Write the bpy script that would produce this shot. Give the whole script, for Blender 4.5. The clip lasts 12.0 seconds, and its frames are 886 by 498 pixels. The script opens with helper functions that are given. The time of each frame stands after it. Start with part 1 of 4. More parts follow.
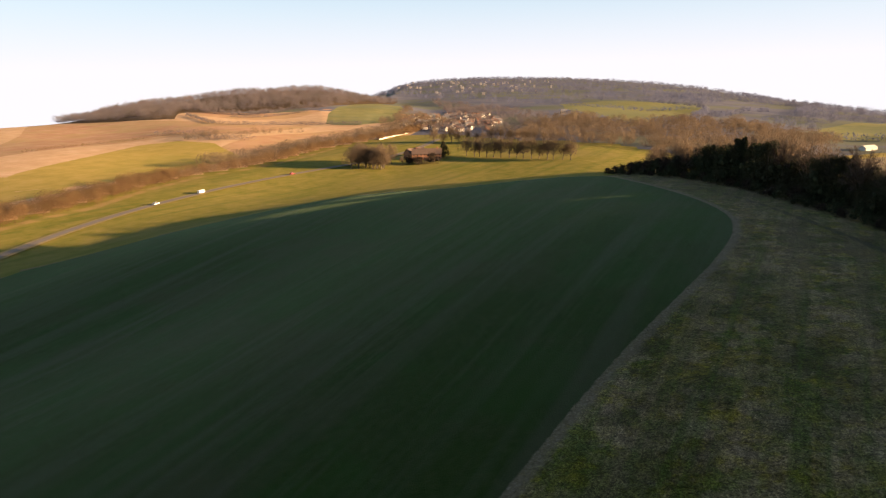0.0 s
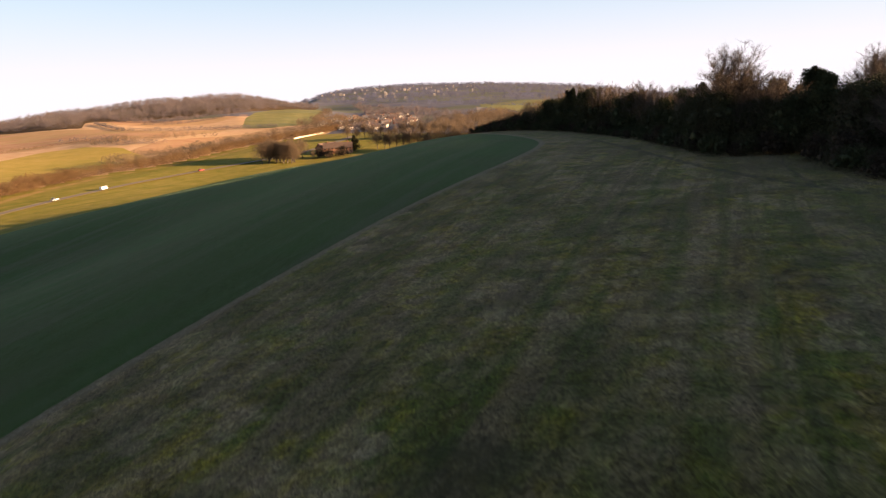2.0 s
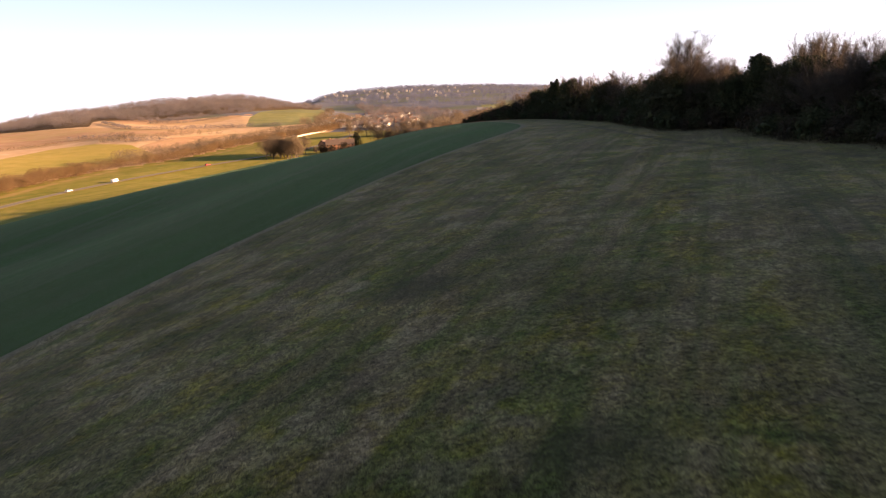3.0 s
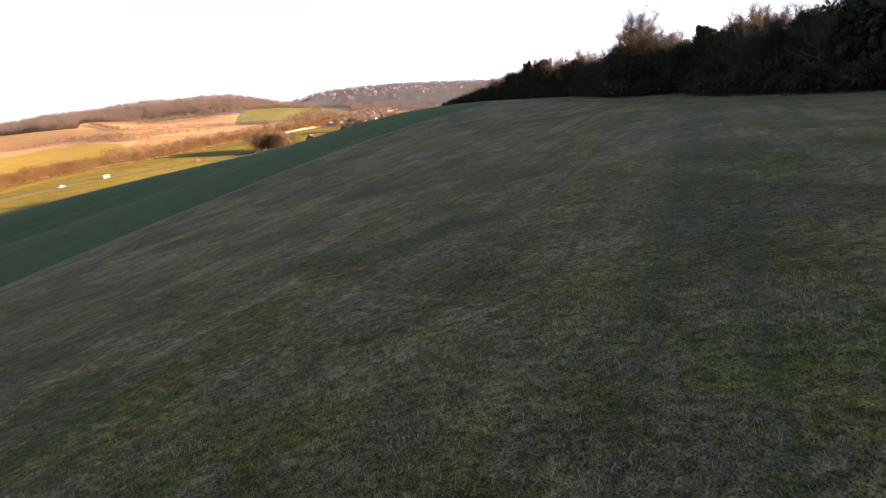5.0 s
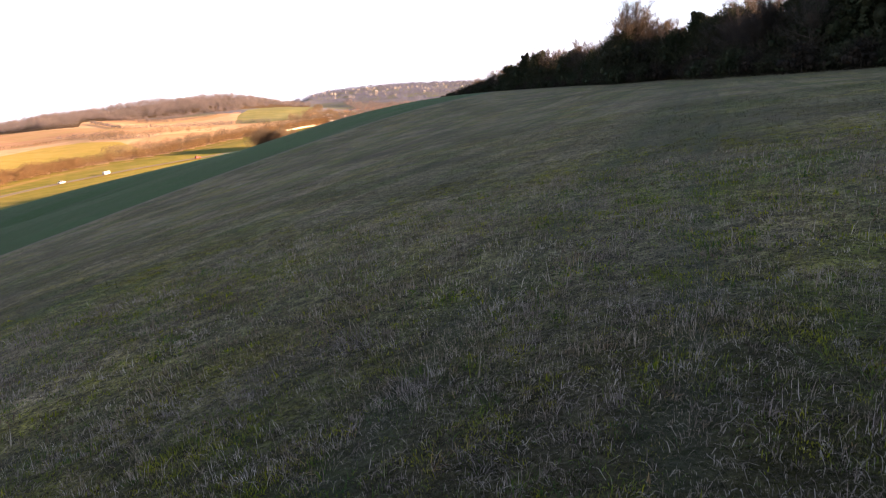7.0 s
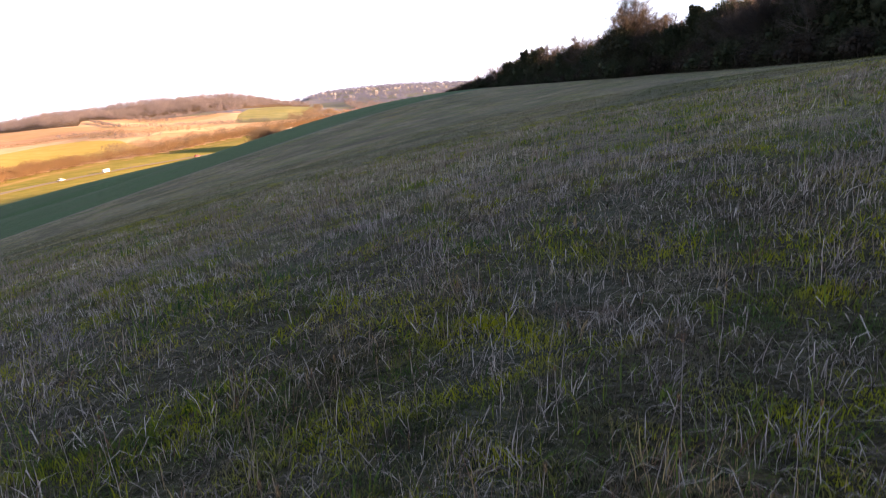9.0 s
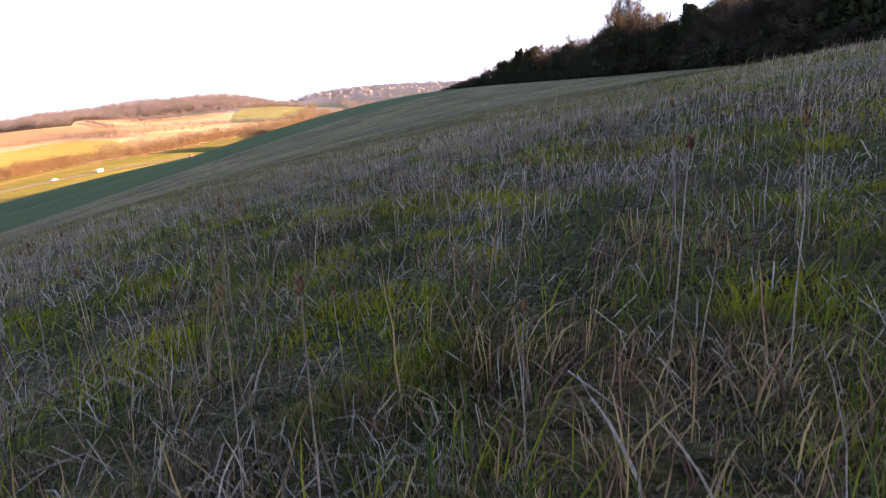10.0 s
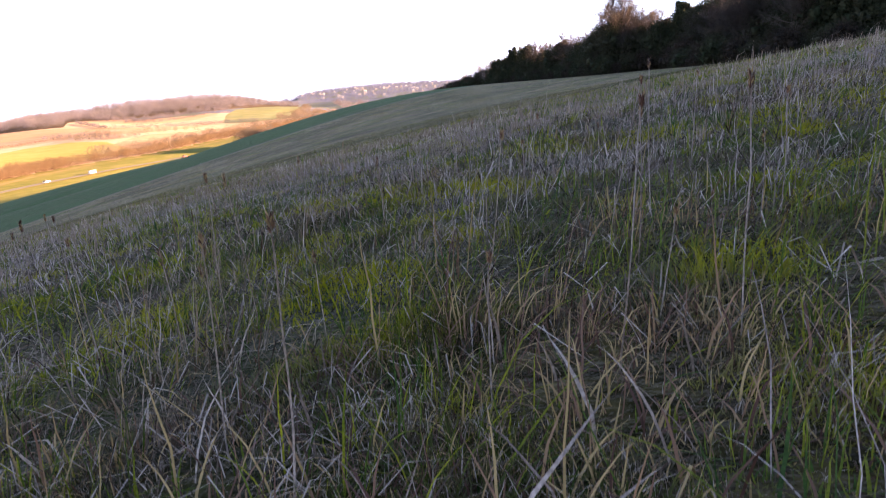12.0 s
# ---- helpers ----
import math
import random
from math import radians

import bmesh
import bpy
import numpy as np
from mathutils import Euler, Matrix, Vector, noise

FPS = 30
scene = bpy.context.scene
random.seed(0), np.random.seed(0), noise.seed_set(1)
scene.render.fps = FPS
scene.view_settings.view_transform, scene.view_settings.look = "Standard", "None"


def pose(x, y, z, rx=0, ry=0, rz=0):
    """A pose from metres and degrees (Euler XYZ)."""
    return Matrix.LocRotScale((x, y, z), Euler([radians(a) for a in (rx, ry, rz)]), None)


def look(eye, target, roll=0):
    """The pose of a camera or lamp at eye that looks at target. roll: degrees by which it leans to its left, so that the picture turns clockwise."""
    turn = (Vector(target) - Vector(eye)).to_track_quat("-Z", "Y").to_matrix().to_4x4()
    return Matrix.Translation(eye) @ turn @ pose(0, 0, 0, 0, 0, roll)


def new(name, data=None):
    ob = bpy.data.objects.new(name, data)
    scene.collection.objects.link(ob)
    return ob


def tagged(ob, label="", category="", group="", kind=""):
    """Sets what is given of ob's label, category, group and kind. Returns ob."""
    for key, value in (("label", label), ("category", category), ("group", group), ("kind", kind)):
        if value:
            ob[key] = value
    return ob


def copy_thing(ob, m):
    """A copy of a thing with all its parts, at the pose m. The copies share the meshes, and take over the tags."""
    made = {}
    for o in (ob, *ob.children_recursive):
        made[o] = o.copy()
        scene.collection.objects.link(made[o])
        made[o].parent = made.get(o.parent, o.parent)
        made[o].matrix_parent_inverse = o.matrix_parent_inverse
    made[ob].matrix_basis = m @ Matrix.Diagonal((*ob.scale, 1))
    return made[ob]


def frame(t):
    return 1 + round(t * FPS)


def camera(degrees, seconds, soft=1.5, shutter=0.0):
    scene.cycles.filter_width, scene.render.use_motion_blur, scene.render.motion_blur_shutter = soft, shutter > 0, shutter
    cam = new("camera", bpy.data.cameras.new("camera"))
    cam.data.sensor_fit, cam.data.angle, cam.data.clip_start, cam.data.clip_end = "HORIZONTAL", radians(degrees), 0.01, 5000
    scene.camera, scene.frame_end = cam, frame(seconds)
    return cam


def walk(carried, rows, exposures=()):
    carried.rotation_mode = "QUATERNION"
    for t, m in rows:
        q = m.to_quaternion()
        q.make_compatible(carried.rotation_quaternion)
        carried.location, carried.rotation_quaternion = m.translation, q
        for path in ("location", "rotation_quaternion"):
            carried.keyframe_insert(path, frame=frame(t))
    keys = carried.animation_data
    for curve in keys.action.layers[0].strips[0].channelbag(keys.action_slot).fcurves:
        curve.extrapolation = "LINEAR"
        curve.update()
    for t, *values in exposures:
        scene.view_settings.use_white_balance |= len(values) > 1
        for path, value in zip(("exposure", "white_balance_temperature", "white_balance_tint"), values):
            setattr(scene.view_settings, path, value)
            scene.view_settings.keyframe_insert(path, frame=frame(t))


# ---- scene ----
# ---- camera and its way down
cam = camera(72.0, 12.0, soft=1.2, shutter=0.2)
# seconds, x, y, z, yaw to the left, pitch, lean to the left
PATH = [
    (0, -23.23, 48.64, 26.96, 7.77, -15.52, -1.30), (0.5, -22.00, 47.80, 25.10, 7.61, -15.34, -1.36),
    (1, -19.90, 46.90, 22.59, 4.68, -15.05, -1.99), (1.5, -16.80, 43.50, 20.10, 2.78, -14.90, -2.08),
    (1.6, -14.22, 40.80, 18.98, 2.45, -14.84, -2.20), (1.7, -11.64, 38.10, 17.86, 2.15, -14.88, -2.35),
    (1.8, -9.06, 35.40, 16.74, 1.88, -14.91, -2.50), (1.9, -6.48, 32.70, 15.62, 1.72, -14.94, -2.68),
    (2, -3.90, 30.00, 14.50, 1.64, -14.96, -2.83), (2.5, -2.10, 21.90, 12.60, 1.88, -14.85, -2.68),
    (3, -1.10, 15.00, 11.20, 1.86, -14.76, -2.76), (5, 2.00, 4.30, 6.70, 1.12, -15.01, -3.96),
    (5.5, 2.30, 3.70, 6.00, 1.27, -14.98, -3.98), (6, 2.50, 3.30, 5.30, 1.23, -15.00, -3.97),
    (6.5, 2.60, 3.10, 4.60, 1.22, -14.98, -4.00), (8.5, 3.00, 2.60, 3.10, 1.25, -14.95, -3.94),
    (9, 3.00, 2.56, 2.77, 1.21, -14.92, -3.89), (9.5, 3.00, 2.54, 2.50, 1.14, -14.91, -3.89),
    (10, 3.00, 2.52, 2.36, 0.74, -14.94, -3.89), (10.5, 3.00, 2.50, 2.18, 0.35, -14.95, -3.98),
    (10.8, 3.02, 2.50, 2.12, 0.35, -14.98, -4.10), (11, 3.02, 2.50, 2.13, 0.35, -15.00, -4.16),
    (11.5, 3.02, 2.48, 2.22, 0.38, -15.08, -4.31), (12, 3.02, 2.48, 2.33, 0.28, -15.04, -4.20)]


def aimed(x, y, z, yaw, pitch, lean):
    a, p = radians(yaw), radians(pitch)
    return look((x, y, z), (x - math.sin(a) * math.cos(p), y + math.cos(a) * math.cos(p), z + math.sin(p)), lean)


walk(cam, [(row[0], aimed(*row[1:])) for row in PATH],
     exposures=[(0, 2.47, 6720, 16), (1.5, 2.45, 6780, 18), (2, 2.5, 6820, 22), (3, 2.72, 6800, 25), (5, 3.03, 6580, 25),
                (6.5, 3.2, 6500, 26), (8.5, 3.42, 6350, 28), (10, 3.6, 6200, 31), (10.5, 3.84, 6000, 40), (10.8, 4.15, 5800, 53), (11, 4.2, 5800, 53), (11.5, 3.85, 6000, 40), (12, 3.84, 6000, 33)])

# ---- sky and low winter sun
SUN_DIR = Vector((0.985, -0.12, math.tan(radians(9.5)))).normalized()
world = bpy.data.worlds.new("sky")
scene.world = world
world.use_nodes = True
wt = world.node_tree
sky = wt.nodes.new("ShaderNodeTexSky")
sky.sky_type, sky.sun_disc = "NISHITA", False
sky.sun_elevation = radians(9.5)
sky.sun_rotation = math.atan2(SUN_DIR.x, SUN_DIR.y)
sky.air_density, sky.dust_density, sky.ozone_density = 1.0, 0.3, 1.0
# pale winter haze that thickens evenly towards the horizon all round
coords = wt.nodes.new("ShaderNodeTexCoord")
split = wt.nodes.new("ShaderNodeSeparateXYZ")
wt.links.new(coords.outputs["Generated"], split.inputs[0])
haze = wt.nodes.new("ShaderNodeMapRange")
haze.interpolation_type = "SMOOTHERSTEP"
for key, value in (("From Min", -0.05), ("From Max", 0.75), ("To Min", 1.0), ("To Max", 0.0)):
    haze.inputs[key].default_value = value
wt.links.new(split.outputs[2], haze.inputs["Value"])
curve = wt.nodes.new("ShaderNodeMath")
curve.operation = "POWER"
curve.inputs[1].default_value = 3.0
wt.links.new(haze.outputs[0], curve.inputs[0])
pale = wt.nodes.new("ShaderNodeMix")
pale.data_type = "RGBA"
pale.clamp_factor = False
wt.links.new(curve.outputs[0], pale.inputs["Factor"])
wt.links.new(sky.outputs[0], pale.inputs["A"])
tone = wt.nodes.new("ShaderNodeMix")
tone.data_type = "RGBA"
lift = wt.nodes.new("ShaderNodeMapRange")
lift.inputs["From Min"].default_value, lift.inputs["From Max"].default_value = 0.02, 0.17
wt.links.new(split.outputs[2], lift.inputs["Value"])
wt.links.new(lift.outputs[0], tone.inputs["Factor"])
tone.inputs["A"].default_value, tone.inputs["B"].default_value = (4.75, 4.85, 5.1, 1), (2.5, 3.9, 4.95, 1)
wt.links.new(tone.outputs["Result"], pale.inputs["B"])
wt.links.new(pale.outputs["Result"], wt.nodes["Background"].inputs[0])
wt.nodes["Background"].inputs[1].default_value = 0.037
sun_data = bpy.data.lights.new("sun", "SUN")
sun_data.energy, sun_data.angle, sun_data.color = 4.3, radians(0.6), (1.0, 0.68, 0.36)
sun = new("sun", sun_data)
sun.matrix_world = look(SUN_DIR * 100, (0, 0, 0))

# ---- materials


ALONG = math.atan2(0.4, 0.92)


def noise_at(t, vector, scale, detail=6.0, rough=0.65):
    n = t.nodes.new("ShaderNodeTexNoise")
    n.inputs["Scale"].default_value, n.inputs["Detail"].default_value, n.inputs["Roughness"].default_value = scale, detail, rough
    t.links.new(vector, n.inputs["Vector"])
    return n.outputs[0]


def stretched(t, vector, across, along_):
    """Coordinates drawn out along the run of the crop rows."""
    turn, size = t.nodes.new("ShaderNodeMapping"), t.nodes.new("ShaderNodeMapping")
    turn.inputs["Rotation"].default_value = (0, 0, ALONG)
    size.inputs["Scale"].default_value = (across, along_, 0)
    t.links.new(vector, turn.inputs[0])
    t.links.new(turn.outputs[0], size.inputs[0])
    return size.outputs[0]


def mixed(t, factor, a, b):
    mix = t.nodes.new("ShaderNodeMix")
    mix.data_type = "RGBA"
    t.links.new(factor, mix.inputs["Factor"])
    for key, value in (("A", a), ("B", b)):
        if isinstance(value, tuple):
            mix.inputs[key].default_value = (*value, 1)
        else:
            t.links.new(value, mix.inputs[key])
    return mix.outputs["Result"]


def stepped(t, value, low, high, top=1.0):
    cut = t.nodes.new("ShaderNodeMapRange")
    cut.interpolation_type = "SMOOTHSTEP"
    cut.inputs["From Min"].default_value, cut.inputs["From Max"].default_value = min(low, high), max(low, high)
    cut.inputs["To Min"].default_value, cut.inputs["To Max"].default_value = (0, top) if low < high else (top, 0)
    t.links.new(value, cut.inputs["Value"])
    return cut.outputs[0]


def sums(t, op, a, b, c=None):
    m = t.nodes.new("ShaderNodeMath")
    m.operation = op
    for i, value in enumerate((a, b, c)):
        if value is None:
            continue
        if isinstance(value, (int, float)):
            m.inputs[i].default_value = value
        else:
            t.links.new(value, m.inputs[i])
    return m.outputs[0]


def colour_of(t, geo, stops, scale, detail=6.0, island=0.0, each=False, patch=(), streak=(), span=0.4, grain=()):
    """Noise through a ramp of colours; patch: (scale, colour, share) larger variation; streak: (across, along, colour, share)."""
    pos = geo.outputs["Position"]
    value = noise_at(t, pos, scale, detail)
    if island or each:
        if each:
            info = t.nodes.new("ShaderNodeObjectInfo")
            other = info.outputs["Random"]
        else:
            other = geo.outputs["Random Per Island"]
        k = island or 0.4
        value = sums(t, "SUBTRACT", sums(t, "MULTIPLY_ADD", other, k, value), k / 2)
    ramp = t.nodes.new("ShaderNodeValToRGB")
    for i, c in enumerate(stops):
        at = 0.5 - span / 2 + span * i / max(1, len(stops) - 1)
        e = ramp.color_ramp.elements[i] if i < 2 else ramp.color_ramp.elements.new(at)
        e.position, e.color = at, (*c, 1)
    t.links.new(value, ramp.inputs[0])
    colour = ramp.outputs[0]
    for p_scale, p_colour, p_share in patch:
        colour = mixed(t, stepped(t, noise_at(t, pos, p_scale, 5.0), 0.45, 0.59, p_share), colour, p_colour)
    for across, along_, p_colour, p_share in streak:
        colour = mixed(t, stepped(t, noise_at(t, stretched(t, pos, across, along_), 1.0, 3.0), 0.45, 0.68, p_share), colour, p_colour)
    for g_scale, low, high in grain:
        fleck = t.nodes.new("ShaderNodeMapRange")
        for key, number in (("From Min", 0.38), ("From Max", 0.62), ("To Min", low), ("To Max", high)):
            fleck.inputs[key].default_value = number
        t.links.new(noise_at(t, pos, g_scale, 4.0, 0.7), fleck.inputs["Value"])
        product = t.nodes.new("ShaderNodeVectorMath")
        product.operation = "SCALE"
        t.links.new(colour, product.inputs[0])
        t.links.new(fleck.outputs[0], product.inputs["Scale"])
        colour = product.outputs[0]
    return colour


def material(name, stops, scale, detail=6.0, rough=0.9, bump=0.0, bump_scale=None, spec=0.2, metal=0.0, thin=0.0, **more):
    m = bpy.data.materials.new(name)
    m.use_nodes = True
    t = m.node_tree
    bsdf = t.nodes["Principled BSDF"]
    bsdf.inputs["Roughness"].default_value, bsdf.inputs["Specular IOR Level"].default_value, bsdf.inputs["Metallic"].default_value = rough, spec, metal
    geo = t.nodes.new("ShaderNodeNewGeometry")
    colour = colour_of(t, geo, stops, scale, detail, **more)
    t.links.new(colour, bsdf.inputs["Base Color"])
    if thin:
        # thin blades and twigs let part of the light through
        glow, both = t.nodes.new("ShaderNodeBsdfTranslucent"), t.nodes.new("ShaderNodeMixShader")
        both.inputs[0].default_value = thin
        t.links.new(colour, glow.inputs[0])
        t.links.new(bsdf.outputs[0], both.inputs[1])
        t.links.new(glow.outputs[0], both.inputs[2])
        t.links.new(both.outputs[0], t.nodes["Material Output"].inputs[0])
    if bump:
        b = t.nodes.new("ShaderNodeBump")
        b.inputs["Strength"].default_value, b.inputs["Distance"].default_value = 0.7, bump
        t.links.new(noise_at(t, geo.outputs["Position"], bump_scale or scale, 6.0), b.inputs["Height"])
        t.links.new(b.outputs[0], bsdf.inputs["Normal"])
    return m


HILL_PATCHES = dict(patch=[(0.09, (0.055, 0.08, 0.008), 0.5), (0.05, (0.24, 0.17, 0.105), 0.6), (0.7, (0.21, 0.165, 0.006), 0.55), (0.22, (0.042, 0.08, 0.014), 0.6), (0.3, (0.25, 0.18, 0.12), 0.55), (0.4, (0.15, 0.14, 0.008), 0.22), (0.03, (0.04, 0.055, 0.01), 0.5), (0.13, (0.022, 0.024, 0.009), 0.5)],
                    streak=[(0.55, 0.02, (0.045, 0.068, 0.01), 0.62), (0.25, 0.012, (0.17, 0.12, 0.07), 0.45), (0.9, 0.03, (0.03, 0.026, 0.013), 0.25)])
ROUGH_GRASS = dict(stops=[(0.04, 0.033, 0.005), (0.088, 0.066, 0.013), (0.155, 0.108, 0.036), (0.22, 0.155, 0.075)], scale=1.6, detail=9.0, span=0.26,
                   grain=[(26.0, 0.1, 1.75), (5.0, 0.45, 1.55), (1.7, 0.75, 1.25)], **HILL_PATCHES)
TURF = dict(stops=[(0.062, 0.05, 0.01), (0.13, 0.098, 0.028), (0.2, 0.144, 0.06), (0.27, 0.195, 0.105)], scale=1.6, detail=6.0, span=0.26, island=0.2, grain=[(5.0, 0.75, 1.4)], **HILL_PATCHES)
SWARD_FLOOR = dict(stops=[(0.006, 0.006, 0.002), (0.02, 0.018, 0.007), (0.065, 0.05, 0.026)], scale=70.0, detail=9.0)
WINTER_CROP = dict(stops=[(0.012, 0.026, 0.004), (0.018, 0.034, 0.006), (0.027, 0.038, 0.01)], scale=1.2, detail=8.0,
                   patch=[(0.018, (0.038, 0.037, 0.017), 0.7), (0.05, (0.014, 0.044, 0.006), 0.55)],
                   streak=[(0.16, 0.006, (0.05, 0.048, 0.03), 0.6), (0.5, 0.012, (0.05, 0.055, 0.032), 0.25)])
VALLEY_GRASS = dict(stops=[(0.14, 0.136, 0.023), (0.2, 0.17, 0.038), (0.26, 0.198, 0.062)], scale=0.12, detail=8.0, patch=[(0.012, (0.23, 0.178, 0.06), 0.5)],
                    streak=[(0.12, 0.008, (0.10, 0.12, 0.02), 0.5)])
DRY_MARGIN = dict(stops=[(0.06, 0.05, 0.03), (0.12, 0.10, 0.065), (0.19, 0.16, 0.12)], scale=3.0, detail=9.0)


def ground_material(name, base, pile):
    """Open ground with the crop, its dry margin, the trodden path and the hedge verge laid out by their distances."""
    m = bpy.data.materials.new(name)
    m.use_nodes = True
    t = m.node_tree
    bsdf = t.nodes["Principled BSDF"]
    bsdf.inputs["Roughness"].default_value, bsdf.inputs["Specular IOR Level"].default_value = 0.95, 0.03
    geo = t.nodes.new("ShaderNodeNewGeometry")
    off = {}
    for key in ("crop_edge", "margin_off", "path_off", "verge_off", "landing_off", "oval_off", "track_off"):
        node = t.nodes.new("ShaderNodeAttribute")
        node.attribute_name = key
        off[key] = node.outputs["Fac"]
    wobble = noise_at(t, geo.outputs["Position"], 0.8, 4.0)
    colour = colour_of(t, geo, **base)
    # near-black brown floor below the standing sward, fading outward from the landing place
    colour = mixed(t, stepped(t, off["landing_off"], 9.0, 2.5, 0.8), colour, colour_of(t, geo, **SWARD_FLOOR))
    oval = sums(t, "MULTIPLY_ADD", wobble, 1.6, off["oval_off"])
    colour = mixed(t, stepped(t, oval, 3.9, 2.0, 0.62), colour, (0.024, 0.027, 0.012))
    track = sums(t, "MULTIPLY_ADD", wobble, 0.5, off["track_off"])
    colour = mixed(t, stepped(t, track, 0.62, 0.3, 0.4), colour, (0.034, 0.045, 0.022))
    path = sums(t, "MULTIPLY_ADD", wobble, 0.8, off["path_off"])
    colour = mixed(t, stepped(t, path, 1.35, 0.75, 0.75), colour, (0.03, 0.032, 0.02))
    margin = sums(t, "MULTIPLY_ADD", wobble, 1.6, off["margin_off"])
    colour = mixed(t, stepped(t, margin, 2.6, 1.5, 0.8), colour, colour_of(t, geo, **DRY_MARGIN))
    crop = sums(t, "MULTIPLY_ADD", wobble, 0.7, off["crop_edge"])
    cropped = stepped(t, crop, 0.5, 0.2)
    colour = mixed(t, cropped, colour, colour_of(t, geo, **WINTER_CROP))
    verge = sums(t, "MULTIPLY_ADD", wobble, 3.0, off["verge_off"])
    colour = mixed(t, stepped(t, verge, 6.5, 3.0, 0.85), colour, (0.3, 0.2, 0.085))
    t.links.new(colour, bsdf.inputs["Base Color"])
    # the pile of fine leaf tips
    t.links.new(sums(t, "MULTIPLY_ADD", cropped, 0.125 - pile, pile), bsdf.inputs["Sheen Weight"])
    bsdf.inputs["Sheen Roughness"].default_value = 0.35
    t.links.new(mixed(t, cropped, (1.0, 0.81, 0.68), (0.6, 0.85, 0.48)), bsdf.inputs["Sheen Tint"])
    b = t.nodes.new("ShaderNodeBump")
    b.inputs["Strength"].default_value, b.inputs["Distance"].default_value = 0.8, 0.10
    t.links.new(noise_at(t, geo.outputs["Position"], 6.0, 6.0), b.inputs["Height"])
    t.links.new(b.outputs[0], bsdf.inputs["Normal"])
    return m


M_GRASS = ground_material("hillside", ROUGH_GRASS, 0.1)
M_PASTURE = ground_material("valley", VALLEY_GRASS, 0.0)
LEY = dict(stops=[(0.25, 0.198, 0.048), (0.31, 0.232, 0.062), (0.36, 0.262, 0.085)], scale=0.06, detail=8.0, patch=[(0.01, (0.24, 0.21, 0.045), 0.4)])
MEADOW = dict(stops=[(0.14, 0.145, 0.055), (0.185, 0.175, 0.07), (0.23, 0.2, 0.09)], scale=0.05, detail=8.0, patch=[(0.008, (0.15, 0.165, 0.09), 0.5)])
STUBBLE = dict(stops=[(0.38, 0.24, 0.135), (0.45, 0.295, 0.175), (0.51, 0.35, 0.23)], scale=0.08, detail=8.0, streak=[(0.1, 0.01, (0.42, 0.31, 0.16), 0.5)])
PLOUGH = dict(stops=[(0.31, 0.178, 0.102), (0.36, 0.213, 0.127), (0.42, 0.262, 0.167)], scale=0.05, detail=8.0, patch=[(0.008, (0.40, 0.28, 0.14), 0.5), (0.02, (0.3, 0.23, 0.1), 0.4)])


# far country, its colour cooled to paint in the haze of distance
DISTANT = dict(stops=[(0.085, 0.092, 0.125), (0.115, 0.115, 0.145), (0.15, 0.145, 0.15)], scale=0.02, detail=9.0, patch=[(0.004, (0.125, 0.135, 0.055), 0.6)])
WOODLAND = dict(stops=[(0.05, 0.035, 0.02), (0.09, 0.06, 0.035), (0.12, 0.085, 0.045)], scale=0.06, detail=9.0)


def field_material():
    """Arable fields of the far slopes, parted along their boundaries."""
    m = bpy.data.materials.new("hill_fields")
    m.use_nodes = True
    t = m.node_tree
    bsdf = t.nodes["Principled BSDF"]
    bsdf.inputs["Roughness"].default_value, bsdf.inputs["Specular IOR Level"].default_value = 0.95, 0.03
    geo = t.nodes.new("ShaderNodeNewGeometry")
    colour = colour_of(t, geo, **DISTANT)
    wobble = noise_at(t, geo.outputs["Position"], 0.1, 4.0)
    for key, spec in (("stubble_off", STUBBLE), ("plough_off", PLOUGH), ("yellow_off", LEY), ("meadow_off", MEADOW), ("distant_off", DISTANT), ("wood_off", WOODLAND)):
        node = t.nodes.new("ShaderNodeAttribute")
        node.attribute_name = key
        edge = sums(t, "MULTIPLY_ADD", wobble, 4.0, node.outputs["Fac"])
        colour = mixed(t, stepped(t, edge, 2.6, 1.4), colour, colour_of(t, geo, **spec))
    t.links.new(colour, bsdf.inputs["Base Color"])
    return m


M_FIELDS = field_material()
M_ASPHALT = material("asphalt", [(0.15, 0.125, 0.1), (0.2, 0.168, 0.135)], 1.2, 6.0)
M_VERGE = material("dry_verge", [(0.2, 0.16, 0.06), (0.3, 0.225, 0.105)], 0.6, 6.0)
M_BARK = material("bark", [(0.05, 0.04, 0.032), (0.08, 0.065, 0.05), (0.11, 0.09, 0.07)], 5.0, 6.0, each=True)
M_TWIG = material("twigs", [(0.04, 0.033, 0.029), (0.066, 0.053, 0.044), (0.095, 0.075, 0.06)], 0.3, 4.0, each=True, thin=0.3)
M_LEAF = material("evergreen_leaves", [(0.012, 0.017, 0.009), (0.026, 0.033, 0.016), (0.055, 0.055, 0.027)], 0.55, 5.0, rough=0.7, spec=0.06, island=0.14, patch=[(0.12, (0.04, 0.033, 0.02), 0.5)])
M_BRAMBLE = material("bramble", [(0.016, 0.012, 0.009), (0.032, 0.023, 0.016), (0.055, 0.039, 0.026)], 0.6, 5.0, island=0.4, thin=0.2)
M_HILLTREE = material("hill_crowns", [(0.095, 0.08, 0.09), (0.14, 0.117, 0.125), (0.19, 0.155, 0.148)], 0.03, 6.0, island=0.2, thin=0.4, patch=[(0.02, (0.075, 0.07, 0.065), 0.5)])
M_SCRUB = material("brown_scrub", [(0.1, 0.058, 0.03), (0.15, 0.088, 0.044), (0.2, 0.122, 0.06), (0.11, 0.09, 0.038)], 0.25, 6.0, island=0.3, thin=0.45)
